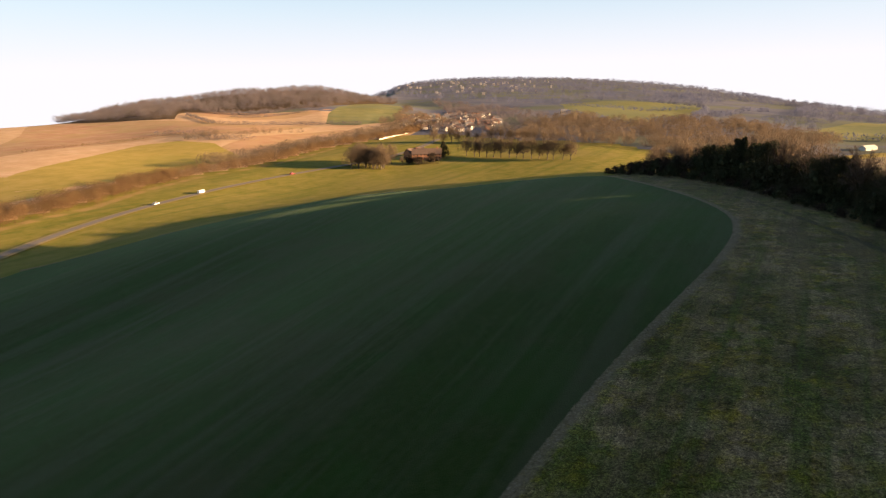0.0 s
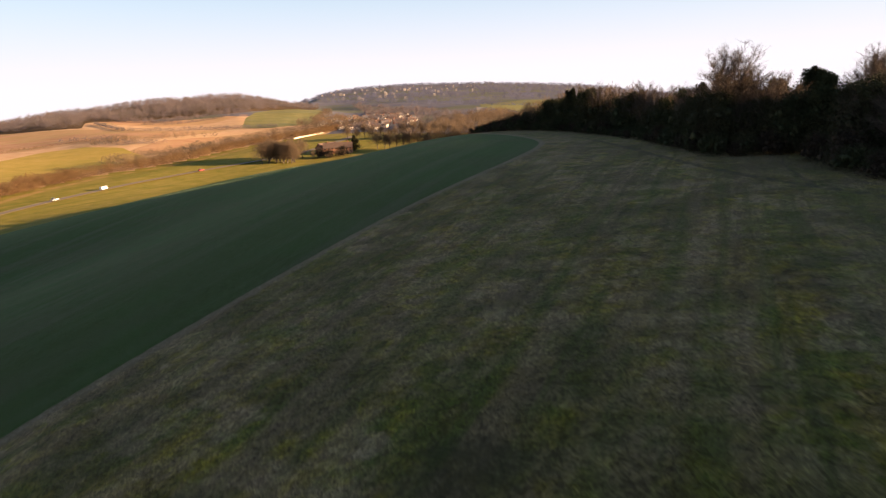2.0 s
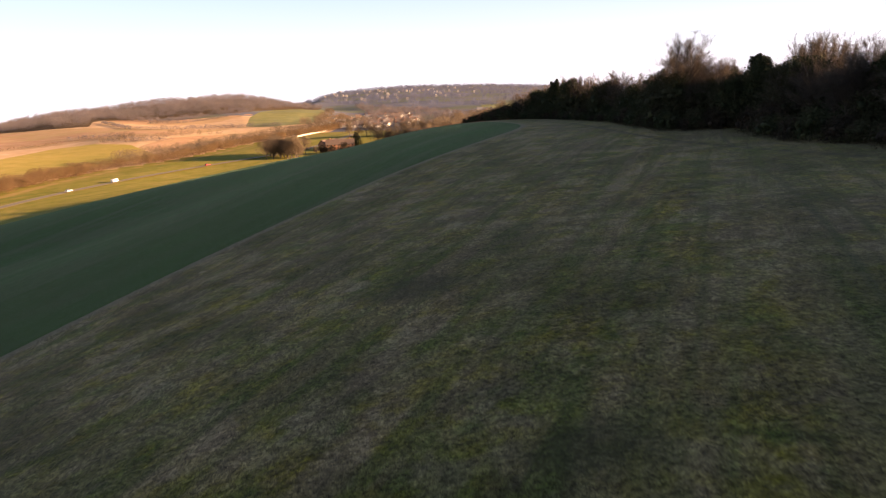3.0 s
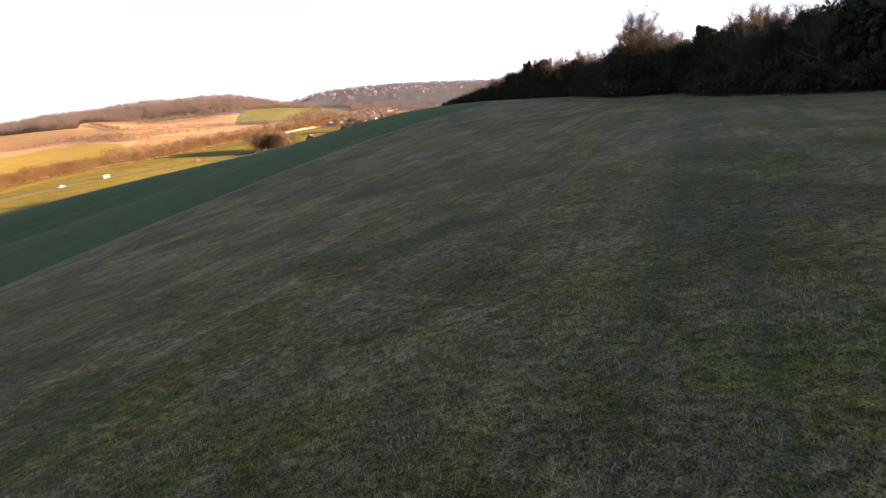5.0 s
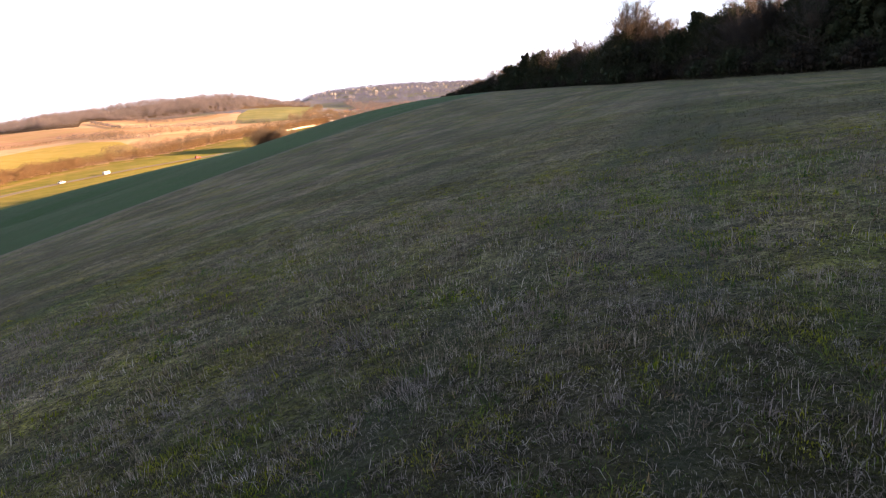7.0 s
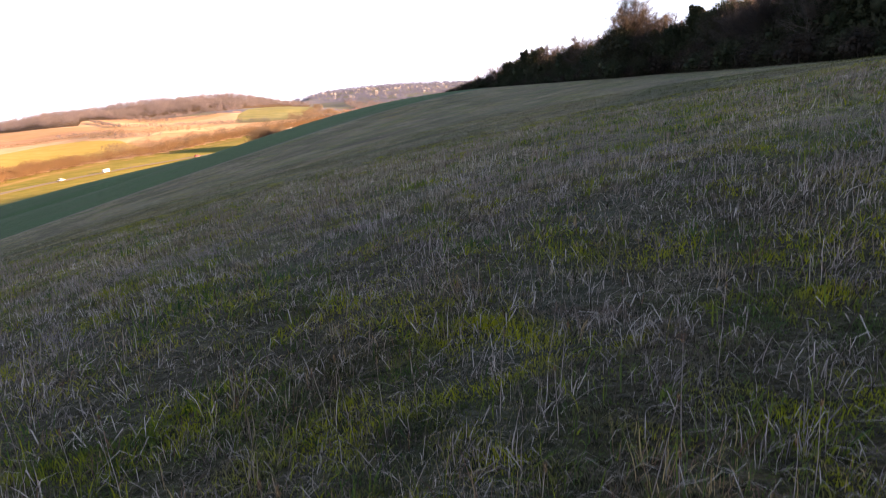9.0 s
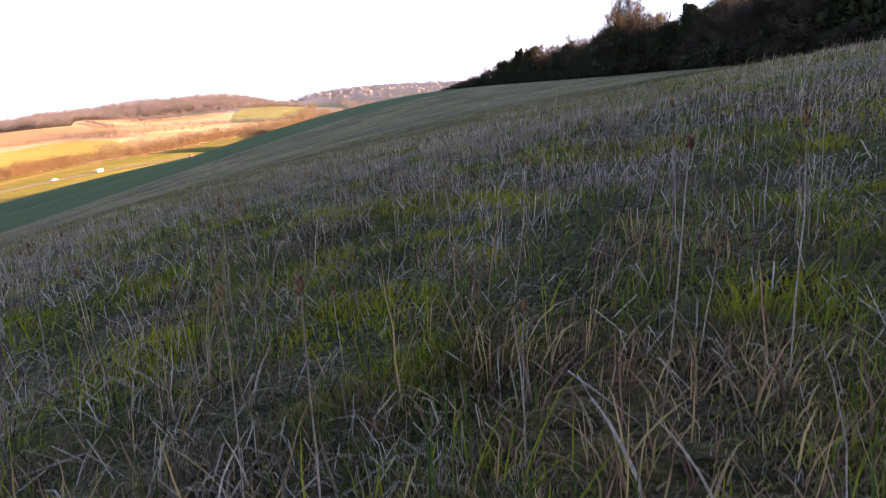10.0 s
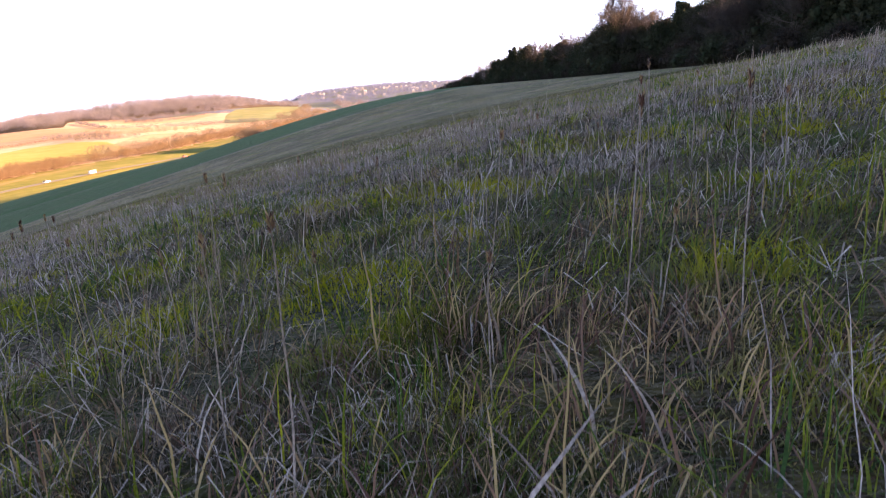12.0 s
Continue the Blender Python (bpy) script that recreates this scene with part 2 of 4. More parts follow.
M_FARTREE = material("winter_crowns", [(0.085, 0.066, 0.05), (0.13, 0.096, 0.066), (0.18, 0.13, 0.082)], 0.03, 5.0, island=0.25, thin=0.4)
# crown colours shifted to blue-grey so the far woods carry painted haze
M_RIDGETREE = material("hazed_crowns", [(0.088, 0.1, 0.16), (0.115, 0.125, 0.19), (0.142, 0.148, 0.205)], 0.01, 5.0, island=0.12, thin=0.5, patch=[(0.004, (0.075, 0.08, 0.105), 0.6)])
M_WALL = material("rendered_wall", [(0.5, 0.46, 0.4), (0.66, 0.62, 0.55)], 0.8, 5.0, each=True)
M_DULL = material("weathered_walls", [(0.2, 0.18, 0.165), (0.34, 0.31, 0.29)], 0.01, 3.0, island=0.6)
M_BRICK = material("brick_wall", [(0.22, 0.1, 0.06), (0.32, 0.16, 0.1)], 0.9, 6.0, each=True)
M_ROOF = material("clay_roof", [(0.085, 0.06, 0.05), (0.13, 0.088, 0.07)], 0.7, 6.0, each=True)
M_SLATE = material("slate_roof", [(0.1, 0.1, 0.11), (0.17, 0.165, 0.17)], 0.7, 6.0, each=True)
M_GLASS = material("dark_glass", [(0.02, 0.022, 0.025), (0.03, 0.032, 0.036)], 2.0, 2.0, rough=0.1, spec=0.6)
M_WHITE = material("white_car_paint", [(0.72, 0.72, 0.71), (0.8, 0.8, 0.79)], 1.0, 3.0, rough=0.3, spec=0.5)
M_RED = material("red_car_paint", [(0.35, 0.03, 0.02), (0.45, 0.05, 0.03)], 1.0, 3.0, rough=0.3, spec=0.5)
M_TYRE = material("tyre", [(0.015, 0.015, 0.015), (0.03, 0.03, 0.03)], 3.0, 3.0)


# ---- the lie of the land: a rough hillside above a valley, hills all round
KNOLL_X = [-220.0 + 55 * i for i in range(8)]
KNOLL_Y = [-80.0 + 55 * i for i in range(8)]
KNOLLS = (
    (-0.3, 0.5, -0.8, -0.7, 8.6, 4.6, 3.1, 2.1),
    (-3.6, -3.5, -2.8, -5.8, 7.7, -6.5, 2.7, 7.6),
    (-8, -5.1, 8.3, -11.7, 17.2, -0.2, -8.7, 11.7),
    (-0.6, -2.7, 15.2, -4.3, -4.6, 8.1, -1.2, 12),
    (7.7, -6.7, -16.8, 14.2, 6.8, -1.2, 4.7, -7.1),
    (-4.3, 8, 2, -1.8, 8.1, -6.7, 18.2, -2),
    (-8.3, 8.9, 3, -14.4, 28.1, -11.1, -2.5, 4.9),
    (9.6, -7.1, 8.9, 13.9, -7.8, 4.7, 20.3, 9.8),
)
SLOPE = (-11.9347, 0.0668, -0.0579)
VIEWPOINT = (-20.0, 48.0)
# bearing, distance and height of the valley floor, distance and height of the skyline
RIDGES = (
    (-180, 260, -20, 900, -30), (-100, 260, -36, 900, -34), (-60, 280, -36, 950, -32), (-43, 330, -36, 1000, -23),
    (-35, 420, -36, 1250, -13), (-28, 490, -36, 1450, 4), (-23.5, 545, -36, 1480, 9), (-19.5, 600, -35, 1500, 11), (-15.6, 650, -33, 1480, 1),
    (-12.6, 690, -32, 3300, 8), (-4, 700, -32, 3800, 32), (6, 620, -33, 3800, 8), (13, 560, -38, 3000, -18),
    (19.6, 540, -42, 2200, -50), (24, 540, -45, 1800, -58), (28, 540, -46, 1500, -58), (45, 500, -45, 1300, -70),
    (70, 420, 2, 1200, -40), (100, 400, 22, 1200, -20), (150, 400, 12, 1000, -20), (180, 260, -20, 900, -30))


def land(x, y):
    """Height of the ground at x, y (arrays or numbers)."""
    x, y = np.asarray(x, float), np.asarray(y, float)
    near = SLOPE[0] + SLOPE[1] * x + SLOPE[2] * y
    for j, ky in enumerate(KNOLL_Y):
        for i, kx in enumerate(KNOLL_X):
            near = near + KNOLLS[j][i] * np.exp(-((x - kx) ** 2 + (y - ky) ** 2) / 6728.0)
    dx, dy = x - VIEWPOINT[0], y - VIEWPOINT[1]
    r, az = np.hypot(dx, dy), np.degrees(np.arctan2(dx, dy))
    col = list(zip(*RIDGES))
    far = 0.0
    for turn in (-3.0, -2.0, -1.0, 0.0, 1.0, 2.0, 3.0):
        vd, vz, sd, sz = (np.interp(az + turn, col[0], c) for c in col[1:])
        s = np.clip((r - vd) / (sd - vd), 0, 1)
        far = far + (vz + (sz - vz) * (0.5 * s + 0.5 * s * s * (3 - 2 * s)) - 0.11 * np.maximum(r - sd, 0)) / 7
    vd = np.interp(az, col[0], col[1])
    s = np.clip((r - vd) / (np.interp(az, col[0], col[3]) - vd), 0, 1)
    far = far + np.clip(s * 6, 0, 1) * (2.5 * np.sin(x / 61 + 1.3) * np.sin(y / 83) + 1.5 * np.sin((x + y) / 47))
    knoll = -15 - 24 * (((x + 300) / 150) ** 2 + ((y - 1120) / 260) ** 2)
    far = np.maximum(far, knoll) + 2.5 * np.log1p(np.exp(-np.abs(far - knoll) / 2.5))
    # unseen rise to the right, added so it blocks the low sun
    near = near + 12 * np.exp(-(((x - 150) / 55) ** 2) - ((y + 15) / 90) ** 2)
    w = np.clip((r - 175) / (0.93 * vd - 175), 0, 1)
    w = w * w * (3 - 2 * w)
    return near * (1 - w) + far * w


# ---- building helpers


def part(name, mesh, mat, parent=None, label="", smooth=False):
    """Links a bmesh or a finished mesh as one object, under a parent if given."""
    if isinstance(mesh, bmesh.types.BMesh):
        data = bpy.data.meshes.new(name)
        mesh.to_mesh(data)
        mesh.free()
    else:
        data = mesh
    if mat is not None and not data.materials:
        data.materials.append(mat)
    if smooth:
        data.polygons.foreach_set("use_smooth", np.ones(len(data.polygons), bool))
    ob = new(name, data)
    if parent is not None:
        ob.parent = parent
    if label:
        tagged(ob, label)
    return ob


def mesh_of(name, verts, faces):
    """A mesh from arrays of corners and of triangles or quads."""
    verts, faces = np.asarray(verts, np.float32), np.asarray(faces, np.int32)
    me = bpy.data.meshes.new(name)
    me.vertices.add(len(verts))
    me.vertices.foreach_set("co", verts.ravel())
    n, k = faces.shape
    me.loops.add(n * k)
    me.loops.foreach_set("vertex_index", faces.ravel())
    me.polygons.add(n)
    me.polygons.foreach_set("loop_start", np.arange(0, n * k, k, dtype=np.int32))
    me.update(calc_edges=True)
    return me


def inside(x, y, poly):
    """Whether points lie in a polygon of the plan."""
    hit = np.zeros(np.shape(x), bool)
    for (x0, y0), (x1, y1) in zip(poly, (*poly[1:], poly[0])):
        cross = (y0 > y) != (y1 > y)
        hit ^= cross & (x < (x1 - x0) * (y - y0) / ((y1 - y0) or 1e-9) + x0)
    return hit


def off_line(x, y, line):
    """Distance of points from a line of the plan."""
    best = np.full(np.shape(x), 1e9)
    for (x0, y0), (x1, y1) in zip(line, line[1:]):
        ux, uy = x1 - x0, y1 - y0
        s = np.clip(((x - x0) * ux + (y - y0) * uy) / (ux * ux + uy * uy), 0, 1)
        best = np.minimum(best, np.hypot(x - x0 - s * ux, y - y0 - s * uy))
    return best


def along(line, step):
    """Points at even steps along a line of the plan, with the way it runs there."""
    out, left = [], 0.0
    for (x0, y0), (x1, y1) in zip(line, line[1:]):
        run = math.hypot(x1 - x0, y1 - y0)
        d = left
        while d < run:
            out.append((x0 + (x1 - x0) * d / run, y0 + (y1 - y0) * d / run, math.atan2(y1 - y0, x1 - x0)))
            d += step
        left = d - run
    return out


def smooth_line(line, rounds=2):
    for _ in range(rounds):
        line = [line[0]] + [q for a, b in zip(line, line[1:]) for q in
                            ((0.75 * a[0] + 0.25 * b[0], 0.75 * a[1] + 0.25 * b[1]), (0.25 * a[0] + 0.75 * b[0], 0.25 * a[1] + 0.75 * b[1]))] + [line[-1]]
    return line


# ---- plan of the fields
CROP_EDGE = smooth_line([(-75, -60), (-52, 20), (-41, 54), (-32.5, 75), (-23.5, 92), (-13.2, 110), (-1.8, 127.5), (4.6, 138), (12, 153), (15, 167), (12.5, 186), (5, 212), (0, 228)])
CROP = (*CROP_EDGE, (-25, 250), (-75, 285), (-130, 305), (-200, 235), (-205, 120), (-170, 0), (-150, -60))
ROAD = smooth_line([(-205, 120), (-222, 200), (-226, 256), (-229, 291), (-229, 331), (-223, 373), (-212, 421), (-193, 470), (-164, 515), (-150, 531), (-120, 600), (-110, 680)])
HEDGE = [(-285, 240), (-277, 313), (-270, 342), (-273, 394), (-267, 450), (-247, 494), (-236, 522), (-217, 616), (-187, 672), (-162, 724), (-150, 790)]
FOOTPATH = smooth_line([(60, 40), (49, 60), (41, 79), (36.3, 92), (33, 103), (30.6, 115), (28.8, 132), (27, 155), (23.3, 180), (18.3, 199), (11, 217), (3, 228)])
TRACK = smooth_line([(0, 2), (7.1, 19.2), (9.8, 24.5), (16.1, 38.9), (23, 56), (30, 78), (31, 100)])
OVAL_X, OVAL_Y = -4.6, 52.6
SIDE_PATH = smooth_line([(45, 121), (41, 116), (38, 107), (35.5, 98), (35, 94)])
VALLEY = ((-285, 240), (-277, 313), (-270, 342), (-273, 394), (-267, 450), (-247, 494), (-236, 522), (-217, 616), (-187, 672), (-162, 724),
          (-110, 740), (-40, 670), (60, 640), (120, 560), (60, 330), (30, 270), (0, 228), (-25, 250), (-60, 200), (-150, 0), (-250, 0))
FIELDS = [
    (((-344, 387), (-300, 420), (-284, 483), (-265, 555), (-331, 628), (-375, 640), (-401, 614), (-395, 498), (-393, 441)), "yellow"),
    (((-330, 300), (-300, 400), (-344, 387), (-393, 441), (-420, 380)), "yellow"),
    (((-393, 441), (-395, 498), (-401, 614), (-375, 640), (-405, 660), (-420, 566), (-439, 492), (-430, 400)), "stubble"),
    (((-480, 480), (-455, 589), (-407, 668), (-378, 684), (-326, 700), (-294, 845), (-386, 807), (-491, 828), (-686, 851), (-669, 781), (-603, 696)), "plough"),
    (((-314, 601), (-266, 575), (-239, 681), (-223, 783), (-254, 791), (-314, 682)), "plough"),
    (((-500, 888), (-419, 876), (-353, 922), (-328, 1033), (-403, 958), (-458, 960), (-535, 933)), "plough"),
    (((-285, 845), (-318, 960), (-338, 1080), (-332, 1270), (-270, 1250), (-233, 1120), (-205, 890), (-240, 835)), "meadow"),
    (((47, 1378), (206, 1405), (338, 1429), (285, 1200), (201, 953), (106, 835), (44, 1045)), "meadow"),
    (((295, 1203), (350, 1429), (485, 1647), (604, 1526), (409, 1123), (222, 892), (212, 953)), "distant"),
    (((377, 972), (579, 1171), (620, 1100), (377, 787), (319, 813)), "meadow"),
    (((213, 566), (289, 618), (307, 655), (253, 637), (240, 480), (180, 480)), "yellow"),
]
HILLWOOD = ((-690, 845), (-596, 838), (-497, 842), (-529, 908), (-443, 992), (-356, 1040), (-345, 1124), (-300, 1300), (-320, 1500), (-520, 1500), (-760, 1330), (-860, 1150))

# ---- ground: one sheet cut along the field edges
bearings = np.concatenate([np.linspace(-180, -54, 60)[:-1], np.linspace(-54, 48, 660), np.linspace(48, 180, 60)[1:-1]])
rings = np.concatenate([np.geomspace(0.02, 25, 46)[:-1], np.geomspace(25, 900, 150), np.geomspace(900, 4400, 55)[1:]])
GX, GY = 3.0, 1.2
B, Rr = np.meshgrid(np.radians(bearings), rings)
px, py = GX + Rr * np.sin(B), GY + Rr * np.cos(B)


def turf(x, y):
    """The land with the small hummocks underfoot on the landing slope."""
    near_by = np.clip(1 - np.hypot(x - GX, y - GY) / 60, 0, 1)
    return land(x, y) + near_by * 0.02 * (np.sin(x * 4.1 + np.sin(y * 2.3)) * np.sin(y * 3.7) + np.sin(x * 1.3 + 2) * np.sin(y * 1.1))


pz = turf(px, py)
nb = len(bearings)
verts = np.stack([px, py, pz], -1).reshape(-1, 3)
ia = np.arange(len(rings) - 1)[:, None] * nb + np.arange(nb)[None]
ib = np.arange(len(rings) - 1)[:, None] * nb + (np.arange(nb)[None] + 1) % nb
quads = np.stack([ia, ia + nb, ib + nb, ib], -1).reshape(-1, 4)
cx, cy = verts[quads, 0].mean(1), verts[quads, 1].mean(1)
KINDS = ["grass", "crop", "pasture", "yellow", "stubble", "plough", "woodland", "distant", "margin", "meadow"]
vr = np.hypot(cx - VIEWPOINT[0], cy - VIEWPOINT[1])
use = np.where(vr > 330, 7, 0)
use = np.where((vr > 330) & (vr < 1000) & (cx < -150), 4, use)
use[inside(cx, cy, VALLEY)] = 2
for poly, kind in FIELDS:
    use[inside(cx, cy, poly)] = KINDS.index(kind)
use[inside(cx, cy, HILLWOOD)] = 6
in_crop = inside(cx, cy, CROP)
use[in_crop] = 1
use[(off_line(cx, cy, CROP_EDGE) < 2.0) & ~in_crop & (cy < 222)] = 8
vx, vy = verts[:, 0], verts[:, 1]
OFFSETS = {"crop_edge": off_line(vx, vy, (*CROP, CROP[0])) * np.where(inside(vx, vy, CROP), -1, 1), "margin_off": off_line(vx, vy, CROP_EDGE[:-3]),
           "path_off": np.minimum(off_line(vx, vy, FOOTPATH), off_line(vx, vy, SIDE_PATH) + 0.45), "verge_off": off_line(vx, vy, [(x + 15, y + 2) for x, y in HEDGE]), "landing_off": np.hypot(vx - 3, vy - 2.5),
           "oval_off": np.minimum(np.hypot((vx - OVAL_X) * 0.6, vy - OVAL_Y), np.hypot((vx - 2.6) * 0.6, vy - 31.2) + 0.8),
           "track_off": np.minimum(off_line(vx, vy, TRACK), off_line(vx, vy, [(x + 1.9, y - 0.8) for x, y in TRACK]))}
FIELD_OFFSETS = {"stubble_off": np.maximum(vx + 150, np.hypot(vx - VIEWPOINT[0], vy - VIEWPOINT[1]) - 1000),
                 "wood_off": off_line(vx, vy, (*HILLWOOD, HILLWOOD[0])) * np.where(inside(vx, vy, HILLWOOD), -1, 1)}
for kind in ("plough", "yellow", "meadow", "distant"):
    best = np.full(len(verts), 1e9)
    for poly, sort in FIELDS:
        if sort == kind:
            best = np.minimum(best, off_line(vx, vy, (*poly, poly[0])) * np.where(inside(vx, vy, poly), -1, 1))
    FIELD_OFFSETS[kind + "_off"] = best
GROUND_TAGS = {
    "grass": ("ground", "rough winter grassland on a hillside, green and straw-brown", M_GRASS), "crop": ("crop_field", "dark green winter crop field with faint tramlines", M_GRASS),
    "pasture": ("pasture", "bright green valley pasture in low sun", M_PASTURE), "yellow": ("ley_field", "yellow-green grass field on the far slope", M_FIELDS),
    "stubble": ("stubble_field", "pale orange stubble field on the far slope", M_FIELDS), "plough": ("ploughed_field", "orange-brown bare field on the far hill", M_FIELDS),
    "woodland": ("woodland_ground", "brown leaf-strewn woodland floor on the hill", M_FIELDS), "distant": ("distant_ground", "distant country of woods and fields, haze tinted into its colour", M_FIELDS),
    "margin": ("field_margin", "pale dry grass margin along the crop edge", M_GRASS),
    "meadow": ("meadow", "green meadow on the far hill", M_FIELDS)}
for k, kind in enumerate(KINDS):
    chosen = quads[use == k]
    if len(chosen) == 0:
        continue
    ids, faces = np.unique(chosen, return_inverse=True)
    name, label, mat = GROUND_TAGS[kind]
    me = mesh_of(name, verts[ids], faces.reshape(-1, 4))
    if mat in (M_GRASS, M_PASTURE):
        for key, values in OFFSETS.items():
            me.attributes.new(key, "FLOAT", "POINT").data.foreach_set("value", np.clip(values[ids], -30, 30).astype(np.float32))
    if mat is M_FIELDS:
        for key, values in FIELD_OFFSETS.items():
            me.attributes.new(key, "FLOAT", "POINT").data.foreach_set("value", np.clip(values[ids], -60, 60).astype(np.float32))
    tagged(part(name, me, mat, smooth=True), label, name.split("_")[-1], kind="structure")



def ribbon(name, line, width, lift, mat, label):
    """A strip of even width laid along a line of the plan."""
    rows = along(line, 3.0)
    pts = []
    for x, y, way in rows:
        for side in (-0.5, -0.17, 0.17, 0.5):
            qx, qy = x - math.sin(way) * side * width, y + math.cos(way) * side * width
            pts.append((qx, qy, float(land(x, y)) + lift))
    quads_ = [(4 * k + c, 4 * k + c + 1, 4 * k + c + 5, 4 * k + c + 4) for k in range(len(rows) - 1) for c in range(3)]
    return tagged(part(name, mesh_of(name, pts, quads_), mat, smooth=True), label, name.split("_")[0], kind="structure")


ribbon("verge_strip", ROAD, 8.0, 0.34, M_VERGE, "pale dry grass verge beside the valley road")
ribbon("road", ROAD, 4.2, 0.42, M_ASPHALT, "narrow grey asphalt road along the valley")

# ---- trees
rng = np.random.default_rng(7)


def tube(path, radii, sides):
    """Corners and triangles of a tapering limb along a path."""
    path, radii = np.asarray(path, float), np.asarray(radii, float)
    way = np.gradient(path, axis=0)
    way /= np.linalg.norm(way, axis=1, keepdims=True) + 1e-9
    ref = np.where(np.abs(way[:, 2:3]) > 0.9, [[1.0, 0, 0]], [[0, 0, 1.0]])
    u = np.cross(way, ref)
    u /= np.linalg.norm(u, axis=1, keepdims=True)
    v = np.cross(way, u)
    ang = np.linspace(0, 2 * np.pi, sides, endpoint=False)
    ring = path[:, None] + radii[:, None, None] * (np.cos(ang)[None, :, None] * u[:, None] + np.sin(ang)[None, :, None] * v[:, None])
    tri = []
    for i in range(len(path) - 1):
        for j in range(sides):
            a, b = i * sides + j, i * sides + (j + 1) % sides
            tri += [(a, b, b + sides), (a, b + sides, a + sides)]
    return ring.reshape(-1, 3), np.array(tri)


def joined(pieces):
    vs, fs, n = [], [], 0
    for v, f in pieces:
        vs.append(v)
        fs.append(f + n)
        n += len(v)
    return np.concatenate(vs), np.concatenate(fs)


def limb(start, way, length, radius, bend, segs, r):
    pts, p, d = [np.array(start)], np.array(start, float), np.array(way, float)
    for _ in range(segs):
        d = d + r.normal(0, bend, 3) + (0, 0, 0.05)
        d /= np.linalg.norm(d)
        p = p + d * length / segs
        pts.append(p.copy())
    return np.array(pts), np.linspace(radius, radius * 0.35, segs + 1)


def bare_tree(height, spread, seed, density=1.0):
    """A leafless broadleaf: trunk, arching limbs, branches and very many fine twigs fanning to a rounded head. Meshes for trunk and crown."""
    r = np.random.default_rng(seed)
    trunk, crown = [], []
    stem, rad = limb((0, 0, -0.4), (0, 0, 1), height * 0.52, height * 0.018, 0.07, 6, r)
    trunk.append(tube(stem, rad, 7))
    heart = np.array([0, 0, height * 0.42])

    def outward(p, wild, rise):
        d = (p - heart) / (np.linalg.norm(p - heart) + 0.1) + r.normal(0, wild, 3) + (0, 0, rise)
        return d / np.linalg.norm(d)

    for k in range(30):
        base = stem[r.integers(4, 7)]
        a, tilt = k * 2.4 + r.uniform(-0.4, 0.4), (0.05 + 1.7 * ((k * 7) % 30 / 30) ** 1.3) * spread
        way = np.array([math.cos(a) * tilt, math.sin(a) * tilt, 1.0])
        length = height * r.uniform(0.3, 0.43) / (0.85 + 0.15 * tilt)
        pts, rr = limb(base, way / np.linalg.norm(way), length, height * 0.008, 0.1, 6, r)
        trunk.append(tube(pts, rr, 5))
        for _ in range(int(10 * density)):
            i = r.integers(2, 7)
            p2, r2 = limb(pts[i], outward(pts[i], 0.4, 0.0), height * r.uniform(0.08, 0.16), rr[i] * 0.45, 0.16, 4, r)
            crown.append(tube(p2, np.maximum(r2, 0.012), 3))
            n = int(15 * density)
            j = r.integers(1, 5, n)
            q = p2[j] - (p2[j] - p2[j - 1]) * r.uniform(0, 1, (n, 1))
            d = (q - heart) / np.linalg.norm(q - heart, axis=1, keepdims=True) + r.normal(0, 0.5, (n, 3)) + (0, 0, 0.08)
            d /= np.linalg.norm(d, axis=1, keepdims=True)
            size = height * r.uniform(0.035, 0.085, (n, 1))
            for fork in range(3):
                e = d if fork == 0 else d + r.normal(0, 0.45, (n, 3))
                foot = q if fork == 0 else q + d * size * r.uniform(0.2, 0.7, (n, 1))
                side = np.cross(e, r.normal(0, 1, (n, 3)))
                side *= 0.0115 / np.linalg.norm(side, axis=1, keepdims=True)
                tri = np.stack([foot - side, foot + side, foot + e * size * (1.0 if fork == 0 else 0.6)], 1).reshape(-1, 3)
                crown.append((tri, np.arange(n)[:, None] * 3 + (0, 1, 2)))
    return mesh_of("trunk", *joined(trunk)), mesh_of("crown", *joined(crown))


def leaf_cloud(centres, sizes, count, leaf, r, flat=0.35, rising=False):
    """Small leaf sprays over the skins of several lumps."""
    which = r.integers(0, len(centres), count)
    d = r.normal(0, 1, (count, 3))
    d /= np.linalg.norm(d, axis=1, keepdims=True)
    p = centres[which] + d * sizes[which][:, None] * r.uniform(0.55, 1.08, (count, 1)) * (1, 1, 1.25)
    n = d + r.normal(0, 0.6, (count, 3))
    n /= np.linalg.norm(n, axis=1, keepdims=True)
    u = np.cross(n, r.normal(0, 1, (count, 3)))
    u /= np.linalg.norm(u, axis=1, keepdims=True)
    v = np.cross(n, u)
    if rising:
        v = 0.6 * d + (0, 0, 0.8) + r.normal(0, 0.35, d.shape)
        v /= np.linalg.norm(v, axis=1, keepdims=True)
        u = np.cross(v, r.normal(0, 1, d.shape))
        u /= np.linalg.norm(u, axis=1, keepdims=True)
    s = leaf * r.uniform(0.5, 1.3, (count, 1))
    q = np.stack([p - u * s * flat, p - v * s, p + u * s * flat, p + v * s], 1).reshape(-1, 3)
    i = np.arange(count)[:, None] * 4
    return q, np.concatenate([i + (0, 1, 2), i + (0, 2, 3)])


